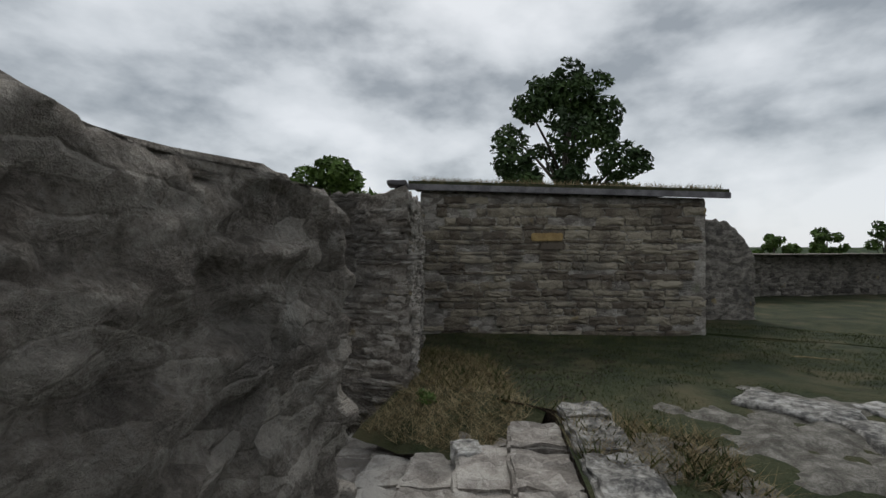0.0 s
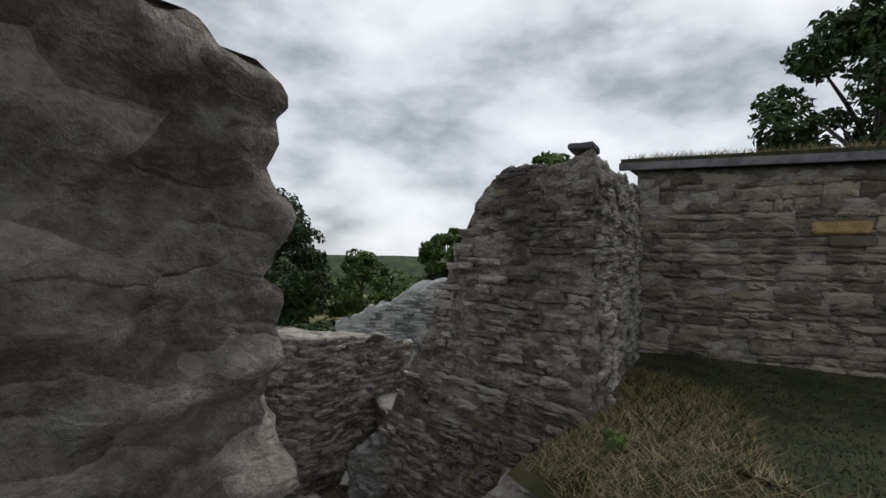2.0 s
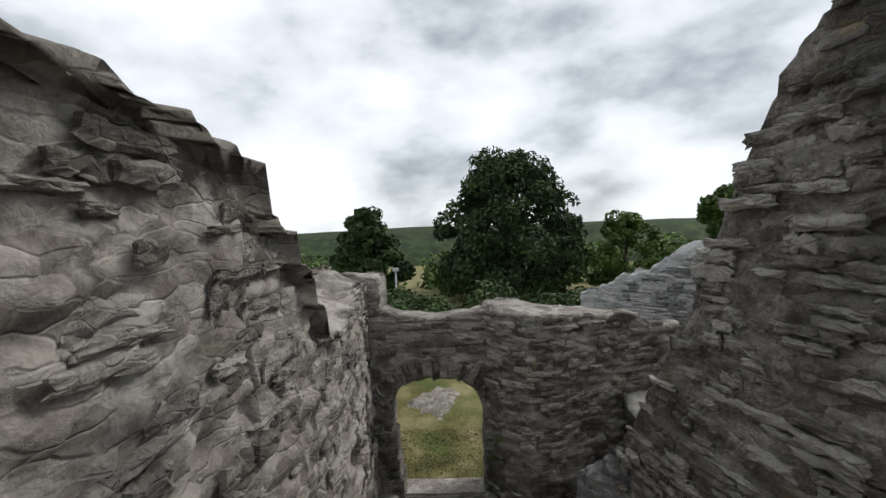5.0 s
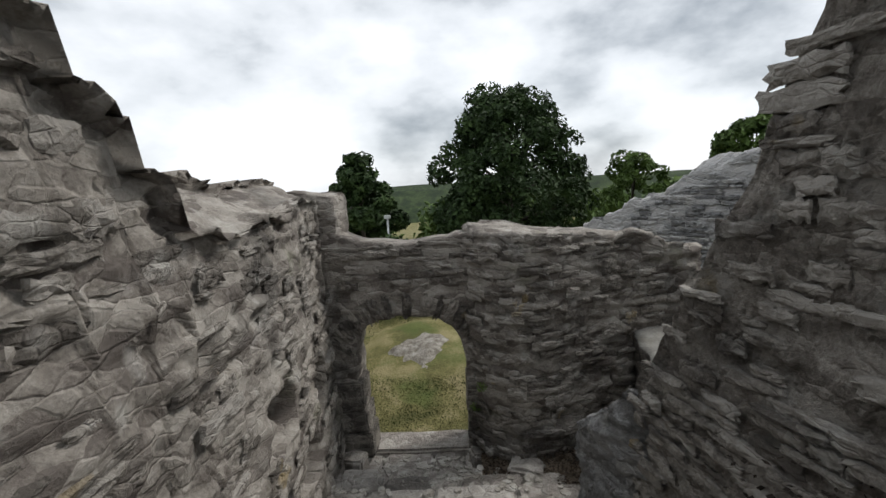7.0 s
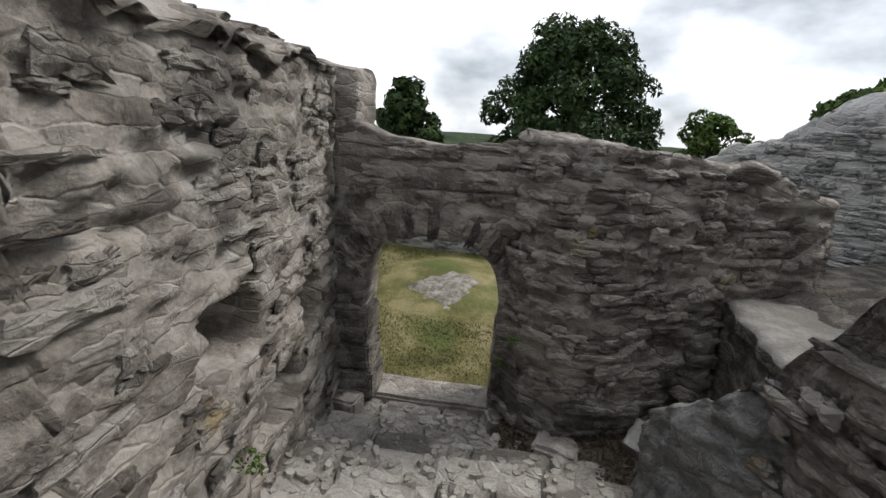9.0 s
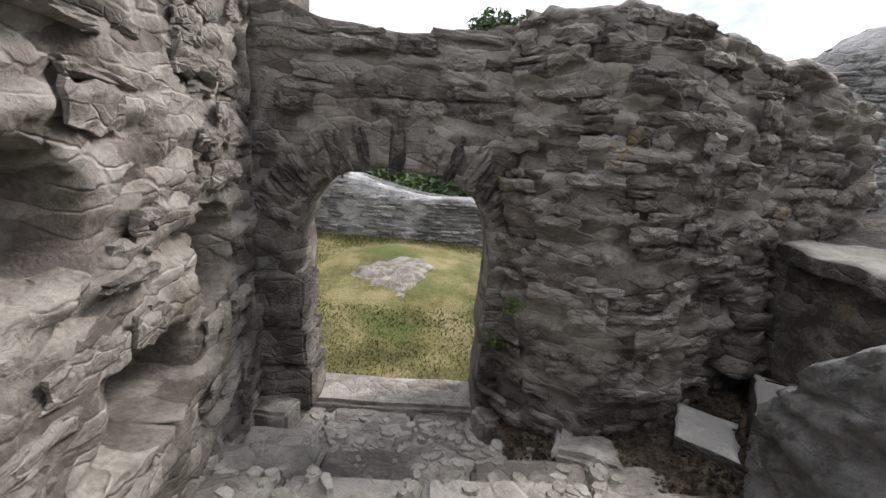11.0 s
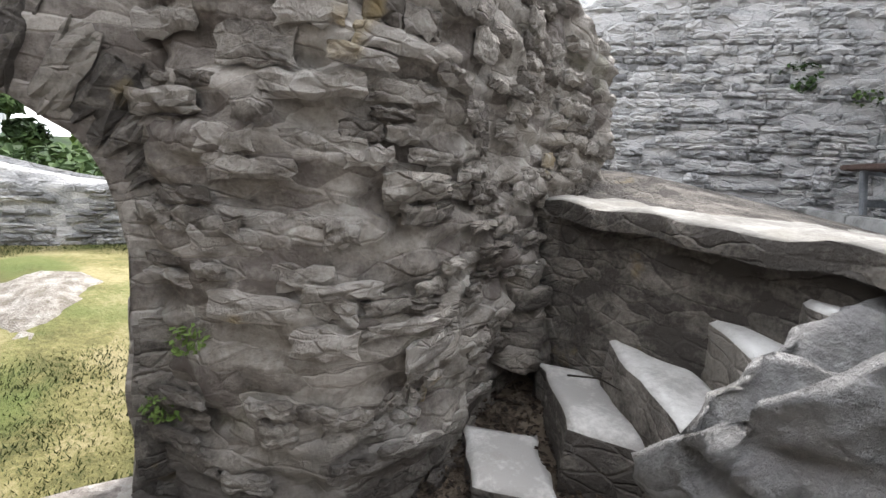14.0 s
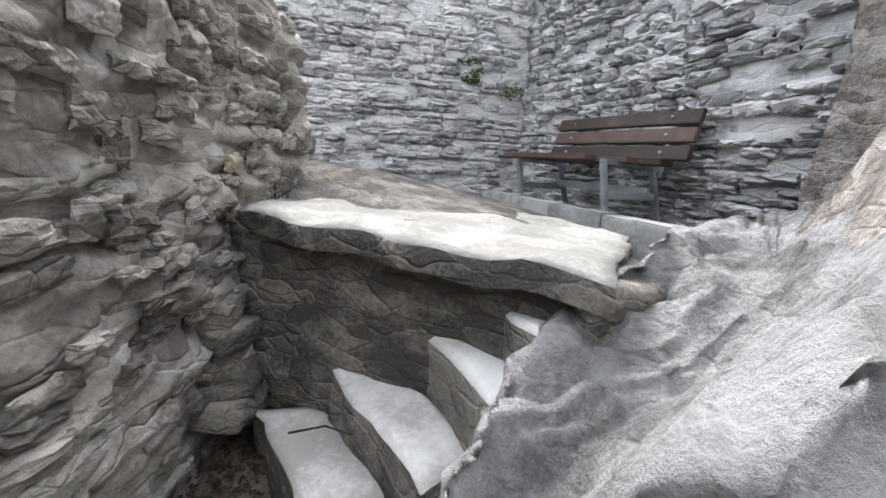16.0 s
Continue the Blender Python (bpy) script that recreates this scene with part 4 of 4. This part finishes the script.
# ---- loose stones ----
for k, (x, y, z, sx, sy, sz, turn) in enumerate([(4.3, -8.9, 1.98, 0.9, 0.5, 0.16, 70), (3.7, -9.6, 1.98, 0.7, 0.6, 0.16, 20), (4.6, -9.7, 1.97, 0.5, 0.4, 0.14, 50), (2.15, -6.3, 1.78, 0.3, 0.24, 0.12, 40)]):
    rock("boulder", (sx, sy, sz), (x, y, z), BOULDER, k + 3, "flat lichen-speckled limestone lying in the grass", "stone", turn, 6, 0.3)
sheet("bedrock_patch", np.linspace(1.7, 5.4, 60), np.linspace(-10.4, -7.6, 50), lambda x, y: TOP_Z - 0.035 + 0.075 * np.clip(1.15 - (((x - 3.4) + 0.5 * (y + 8.9)) / 1.5) ** 2 - ((y + 8.9) / 1.15) ** 2 + 1.1 * fbm(16, x * 2.2, y * 2.2, 0 * x, 4), -0.8, 1) + 0.012 * fbm(17, x * 9, y * 9, 0 * x, 3), BEDROCK, "pale trodden bedrock showing through the grass", "rock")
block("corner_stone", (0.36, 0.28, 0.3), (1.62, -0.66, -0.36), STEP, 9, -25, None, 0.03, 0.03, "broken pale stone block in the leaf litter", "stone")
for k in range(5):
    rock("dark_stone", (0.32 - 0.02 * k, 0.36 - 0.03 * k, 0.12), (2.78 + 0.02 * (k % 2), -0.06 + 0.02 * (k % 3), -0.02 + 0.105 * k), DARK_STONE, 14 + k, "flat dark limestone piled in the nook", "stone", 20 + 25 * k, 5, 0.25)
for x, y, z, sx, sy, turn in [(1.12, -0.16, -0.5, 0.16, 0.26, 8), (-0.36, -0.2, -0.5, 0.34, 0.24, -6)]:
    block("rubble_stone", (sx, sy, 0.3), (x, y, z), STEP, 30 + x, turn, None, 0.025, 0.02, "squared broken limestone at the foot of the jamb", "stone")
cob_v, cob_f, cob_r = [], [], np.random.RandomState(44)
while len(cob_v) < 900:
    y = cob_r.uniform(-4.6, 0.0)
    x = cob_r.uniform(float(stair_left(y)) + 0.1, float(stair_right(y)) - 0.1)
    i = next(j for j in range(len(ys) - 1) if y < ys[j + 1])
    z0, rx, ry = float(stair_z(ys[i + 1])), cob_r.uniform(0.02, 0.075), cob_r.uniform(0.018, 0.05)
    turn, n0, hgt = cob_r.uniform(0, 3.1), 7 * 2 * len(cob_v), cob_r.uniform(0.006, 0.024)
    ring = []
    for lift, grow in ((-0.03, 1.1), (hgt, 0.75)):
        for j in range(7):
            an = 2 * math.pi * j / 7
            g = grow * (0.8 + 0.4 * cob_r.rand())
            px, py = rx * g * math.cos(an), ry * g * math.sin(an)
            ring.append((x + px * math.cos(turn) - py * math.sin(turn), y + px * math.sin(turn) + py * math.cos(turn), z0 + lift))
    cob_v.append(ring)
    cob_f += [(n0 + j, n0 + (j + 1) % 7, n0 + 7 + (j + 1) % 7, n0 + 7 + j) for j in range(7)] + [tuple(n0 + 7 + j for j in range(7))]
tagged(mesh_object("tread_cobbles", [v for ring in cob_v for v in ring], cob_f, COBBLE, smooth=False), "small pale stones set in the worn stair treads", "stones", kind="stuff")
# gravel heap in the court
sheet("gravel_heap", np.linspace(-0.9, 1.2, 34), np.linspace(2.1, 4.2, 34), lambda x, y: COURT_Z + 0.11 * (y - 0.8) + 0.2 * np.clip(1 - ((x - 0.2) / 0.75) ** 2 - ((y - 3.2) / 0.9) ** 2 + 0.35 * fbm(6, x * 3, y * 3, 0 * x, 3), -0.3, 1), GRAVEL, "pale gravel heap on the grass", "gravel")


# ---- grass, straw, leaves ----
def blades(name, region, count, height, mat, seed, label, ground, width=0.006, lean=0.6):
    rnd = np.random.RandomState(seed)
    p = region(rnd, count)
    n = len(p)
    an = rnd.uniform(0, 2 * math.pi, n)
    h = height * rnd.uniform(0.4, 1.3, n)
    side = np.stack([np.cos(an), np.sin(an), 0 * an], 1) * width
    tip = np.stack([np.cos(an * 3.1) * lean * h, np.sin(an * 3.1) * lean * h, h], 1)
    root = np.stack([p[:, 0], p[:, 1], ground(p[:, 0], p[:, 1])], 1)
    v = np.stack([root - side, root + side, root + tip], 1).reshape(-1, 3)
    return tagged(mesh_object(name, v, [(3 * k, 3 * k + 1, 3 * k + 2) for k in range(n)], mat, smooth=False), label, "grass", kind="stuff")


def terrace_region(rnd, count):
    p = np.stack([rnd.uniform(0.2, 11, count), rnd.uniform(-13, -3.5, count)], 1)
    ok = (p[:, 1] < edge_line(p[:, 0]) - 0.05) & (fbm(4, p[:, 0] * 0.8, p[:, 1] * 0.8, 0 * p[:, 0], 2) > -0.35)
    bare = (((p[:, 0] - 3.4) + 0.5 * (p[:, 1] + 8.9)) / 1.4) ** 2 + ((p[:, 1] + 8.9) / 1.1) ** 2 > 1
    return p[ok & bare]


terrace_height = lambda x, y: TOP_Z - 0.01 + 0.035 * fbm(5, x * 0.9, y * 0.9, 0 * x, 3) - 0.012 * np.clip(x - 3, 0, 20)
blades("grass", terrace_region, 70000, 0.04, BLADE, 1, "short worn grass on the terrace", terrace_height)


def court_region(rnd, count):
    p = np.stack([rnd.uniform(-2.2, 3.0, count), rnd.uniform(0.5, 5.1, count)], 1)
    return p[((p[:, 0] - 0.2) / 0.6) ** 2 + ((p[:, 1] - 3.2) / 0.75) ** 2 > 1]


court_height = lambda x, y: COURT_Z - 0.01 + 0.11 * np.clip(y - 0.8, 0, 4.5) + 0.04 * fbm(3, x * 0.7, y * 0.7, 0 * x, 3)
blades("grass", court_region, 60000, 0.035, BLADE, 2, "patchy dry grass in the court", court_height)


def bank_region(rnd, count):
    u, v = rnd.rand(count), rnd.rand(count)
    x = 2.0 + 2.8 * u
    return np.stack([x, edge_line(x) - 0.05 - 1.3 * v], 1)


blades("dry_stalks", bank_region, 5000, 0.13, STRAW, 3, "dry brown stalks and dead leaves on the bank", terrace_height, 0.004, 1.8)
blades("dry_stalks", lambda rnd, c: np.stack([rnd.uniform(2.2, 3.1, c), rnd.uniform(-6.6, -5.0, c)], 1), 2600, 0.10, STRAW, 13, "dry stalks on the bank beside the stair", bank_height, 0.004, 1.6)
blades("green_weeds", lambda rnd, c: bank_region(rnd, c)[::2], 3000, 0.12, BLADE, 4, "green weeds among dead stalks on the bank", terrace_height, 0.012, 0.8)


def scatter_leaves(name, x0, x1, y0, y1, count, height, seed, label):
    rnd = np.random.RandomState(seed)
    x, y = rnd.uniform(x0, x1, count), rnd.uniform(y0, y1, count)
    c = np.stack([x, y, height(x, y) + rnd.uniform(0.004, 0.03, count)], 1)
    a = rnd.normal(size=(count, 3)) * np.array([1, 1, 0.35])
    a /= np.linalg.norm(a, axis=1)[:, None]
    b = np.cross(a, rnd.normal(size=(count, 3)) * 0.3 + np.array([0, 0, 1]))
    s = rnd.uniform(0.010, 0.024, count)[:, None]
    v = np.stack([c - a * s, c - b * s * 0.6, c + a * s, c + b * s * 0.6], 1).reshape(-1, 3)
    return tagged(mesh_object(name, v, [tuple(range(4 * k, 4 * k + 4)) for k in range(count)], LEAF_LITTER, smooth=False), label, "leaves", kind="stuff")


scatter_leaves("fallen_leaves", 1.15, 2.85, -1.35, 0.05, 5000, lambda x, y: -0.49 + 0.15 * (x - 1.2), 5, "brown fallen leaves in the nook")
scatter_leaves("fallen_leaves", 2.0, 6.5, -7.0, -3.4, 5000, lambda x, y: np.where(y < edge_line(x), terrace_height(x, y) + 0.01, 1.4), 7, "dead leaves on the shaded bank")


def wall_plant(at, size, count, mat, seed, label):
    ob = leaf_cloud("wall_plant", [(at, size), ((at[0] + size * 0.6, at[1], at[2] - size * 0.5), size * 0.6)], count, size * 0.2, mat, seed)
    return tagged(ob, label, "plant")


wall_plant((1.2, -0.2, 0.3), 0.07, 130, LEAF_LIGHT, 1, "small green fern growing from the arch jamb")
wall_plant((1.12, -0.1, 0.02), 0.07, 110, LEAF_LIGHT, 2, "small green fern low on the arch jamb")
wall_plant((-0.17, -2.75, 0.95), 0.09, 120, LEAF_LIGHT, 3, "green weed rooted in the stair wall")
wall_plant((-0.2, -2.15, 0.3), 0.08, 100, LEAF_LIGHT, 4, "green weed at the wall foot")
wall_plant((6.3, 0.28, 2.05), 0.16, 260, LEAF_DARK, 5, "dark tuft of grass growing from the back wall")
wall_plant((6.72, -0.1, 1.85), 0.13, 160, LEAF_LIGHT, 6, "green tuft in the corner of the court walls")
wall_plant((4.7, -1.12, 0.8), 0.06, 80, LEAF_LIGHT, 7, "small weed beside the concrete kerb")
wall_plant((2.85, -5.45, 1.95), 0.16, 260, LEAF_LIGHT, 8, "bramble shoots at the foot of the pier")
tube("fallen_branch", [(7.35, -8.97, 1.94, 0.012), (7.4, -9.3, 1.97, 0.01), (7.51, -9.78, 1.95, 0.006)], STRAW, None, 6)
tagged(bpy.data.objects["fallen_branch"], "dry bare stick lying on the grass", "branch")
tube("twig", [(2.6, -0.62, 0.1, 0.005), (2.68, -0.72, 0.115, 0.004), (2.7, -0.82, 0.1, 0.002)], BARK, None, 5)
tagged(bpy.data.objects["twig"], "thin dry twig on the pale step", "twig")
rp = roof.matrix_world
blades("roof_grass", lambda rnd, c: np.array([(rp @ Vector((u, v, 0)))[:2] for u, v in zip(rnd.uniform(-0.1, 5.95, c), rnd.uniform(-0.18, 0.8, c))]), 5000, 0.10, STRAW, 9, "dry grass and moss along the shed roof edge", lambda x, y: 4.96 - 0.053 * (x - 6.05), 0.006, 0.7)

block("cap_slab", (0.3, 0.24, 0.06), (3.05, -4.85, 4.46), FASCIA, 3, 30, None, 0.01, 0.008, "flat dark slab lying on the pier top", "slab")

# ---- arch stones ----
for k in range(15):
    a = math.pi * (1 - (k + 0.5) / 15)
    c, s = math.cos(a), math.sin(a)
    mid_x, half = 0.375, 0.70
    x = mid_x + half * math.copysign(abs(c) ** 0.8, c) * 1.12
    z = 0.58 + 0.53 * s**0.75 * 1.12 + 0.06
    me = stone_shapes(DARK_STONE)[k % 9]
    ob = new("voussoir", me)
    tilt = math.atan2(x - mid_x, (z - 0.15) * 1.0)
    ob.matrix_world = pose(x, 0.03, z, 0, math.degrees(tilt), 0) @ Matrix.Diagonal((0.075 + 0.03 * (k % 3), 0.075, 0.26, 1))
    ob.parent = arch
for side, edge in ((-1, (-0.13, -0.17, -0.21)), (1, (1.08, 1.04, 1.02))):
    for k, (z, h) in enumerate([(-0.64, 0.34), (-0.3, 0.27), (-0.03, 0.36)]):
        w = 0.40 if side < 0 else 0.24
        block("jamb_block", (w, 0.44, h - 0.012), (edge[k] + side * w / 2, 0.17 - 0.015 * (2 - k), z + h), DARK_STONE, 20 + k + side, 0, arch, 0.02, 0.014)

# ---- wall stones, laid last ----
def lay_on(surf, *args, **more):
    return lay_stones(*args, surf=surf, **more)


inner_top = lambda u: np.interp(-6.3 + u, [-6.3, -5.5, -4.7, -4.3, -4.0, -3.65, -3.3, -3.05, -1.5, 0], [3.65, 3.62, 3.58, 3.5, 3.2, 2.96, 2.58, 2.36, 2.36, 2.42])
no_holes = lambda y0: (lambda u, z: all(abs((y0 + u) - hy) > ru or abs(z - hz) > rz for hy, hz, ru, rz in ((-2.1, 1.0, 0.36, 0.24), (-0.78, 0.66, 0.3, 0.28), (-1.45, 0.3, 0.42, 0.22))))
stair_low = lambda y0, sign=1: (lambda u: float(stair_z(min(0, y0 + sign * u))) - 0.05)
# faces run left to right as seen from the stair
l_pts = [(-0.1, -6.3), (-0.11, -5.5), (-0.11, -4.6), (-0.11, -3.5), (-0.14, -2.6), (-0.3, -1.3), (-0.49, -0.02)]
for k in range(6):
    a, b = l_pts[k], l_pts[k + 1]
    lay_on((11, 0.075), left_wall, a, b, stair_low(a[1]), lambda u, a=a: inner_top(a[1] + 6.3 + u), STONE, 90 + k, (0.05, 0.14), (0.14, 0.5), 0.03, 0.55, keep=no_holes(a[1]), most=120, lean=LEAN)
arch_keep = lambda u, z: not (abs((-0.6 + u) - 0.375) < 0.86 and z < 1.42) and not (abs((-0.6 + u) - 0.375) < 1.05 and z < 0.35)
lay_on((66, 0.035), arch, (-0.6, 0.0), (1.3, 0.0), lambda u: -0.7, lambda u: arch_top(-0.6 + u) - 0.01, STONE, 4, (0.055, 0.11), (0.18, 0.5), 0.026, 0.8, keep=arch_keep)
d_pts, d_top = D_RING[:7], D_TOPS[:7]
for k in range(6):
    a, b = d_pts[k], d_pts[k + 1]
    run = math.dist(a, b)
    lay_on((41, 0.08), wall_d, a, b, lambda u: -0.5, lambda u, k=k, run=run: d_top[k] + (d_top[k + 1] - d_top[k]) * u / run, STONE, 60 + k, spill=True, course=(0.05, 0.11), width=(0.12, 0.34), depth=0.028, chance=0.6, most=60)
b_pts, b_top = B_FACE, B_TOPS
for k in range(8):
    b, a = b_pts[k], b_pts[k + 1]
    run = math.dist(a, b)
    lay_on((37, 0.06), right_wall, a, b, lambda u, a=a, b=b, run=run: float(stair_z(a[1] + (b[1] - a[1]) * u / run)) - 0.05, lambda u, k=k, run=run: b_top[k + 1] + (b_top[k] - b_top[k + 1]) * u / run, STONE, 70 + k, spill=True, course=(0.05, 0.11), width=(0.14, 0.42), depth=0.03, chance=0.6, most=60)
lay_on((37, 0.06), right_wall, (2.95, -5.07), (6.0, -3.2), lambda u: 1.9, lambda u: 4.3, STONE, 80, (0.06, 0.12), (0.15, 0.4), 0.05, 0.75, most=40)
lay_on((53, 0.03), back_wall, (3.85, 2.96), (6.9, -0.23), lambda u: 0.7, lambda u: np.interp(u, [0, 1.92, 4.41], [1.95, 2.8, 3.15]), BACK_STONE, 82, (0.05, 0.10), (0.13, 0.34), 0.035, 0.85)
lay_on((57, 0.035), bench_wall, (6.95, -0.2), (4.3, -2.72), lambda u: 0.7, lambda u: 3.15 + 0.05 * u, BACK_STONE, 83, (0.05, 0.10), (0.13, 0.36), 0.05, 0.8)
ochre = lay_on((83, 0.015), shed, (6.05, -3.15), (9.06, -7.95), lambda u: 1.85, lambda u: 4.74 - 0.028 * u, SHED_STONE, 84, (0.07, 0.19), (0.2, 0.7), 0.035, 0.95, joint=0.022)
block("ochre_block", (0.62, 0.12, 0.16), (7.35, -5.27, 3.95), OCHRE, 2, math.degrees(math.atan2(fd.y, fd.x)), shed, 0.02, 0.01)
block("ochre_block", (0.5, 0.12, 0.14), (7.42, -5.36, 3.76), SHED_STONE, 2, math.degrees(math.atan2(fd.y, fd.x)), shed, 0.02, 0.01)
lay_on((91, 0.02), court_wall, (-2.6, 5.5), (-0.85, 5.15), lambda u: -0.6, lambda u: 1.15 - 0.3 * u, BACK_STONE, 85, (0.05, 0.1), (0.15, 0.4), 0.04, 0.85, most=80)
lay_on((91, 0.02), court_wall, (-0.85, 5.15), (0.2, 5.05), lambda u: -0.6, lambda u: 0.44, BACK_STONE, 86, (0.05, 0.1), (0.15, 0.4), 0.04, 0.85, most=100)
lay_on((91, 0.02), court_wall, (0.2, 5.05), (4.5, 4.89), lambda u: -0.6, lambda u: 0.47, BACK_STONE, 87, (0.05, 0.1), (0.15, 0.4), 0.04, 0.85, most=100)
lay_on((97, 0.02), side_wall, (-2.2, 5.5), (-1.1, 0.5), lambda u: -0.8, lambda u: 1.6 + 0.06 * u, BACK_STONE, 88, (0.06, 0.12), (0.15, 0.4), 0.04, 0.8, most=60)
lay_on((101, 0.03), far_wall, (19.0, -8.3), (24.5, -13.8), lambda u: 1.7, lambda u: 3.4, DARK_STONE, 89, (0.1, 0.2), (0.25, 0.6), 0.06, 0.85, most=80)
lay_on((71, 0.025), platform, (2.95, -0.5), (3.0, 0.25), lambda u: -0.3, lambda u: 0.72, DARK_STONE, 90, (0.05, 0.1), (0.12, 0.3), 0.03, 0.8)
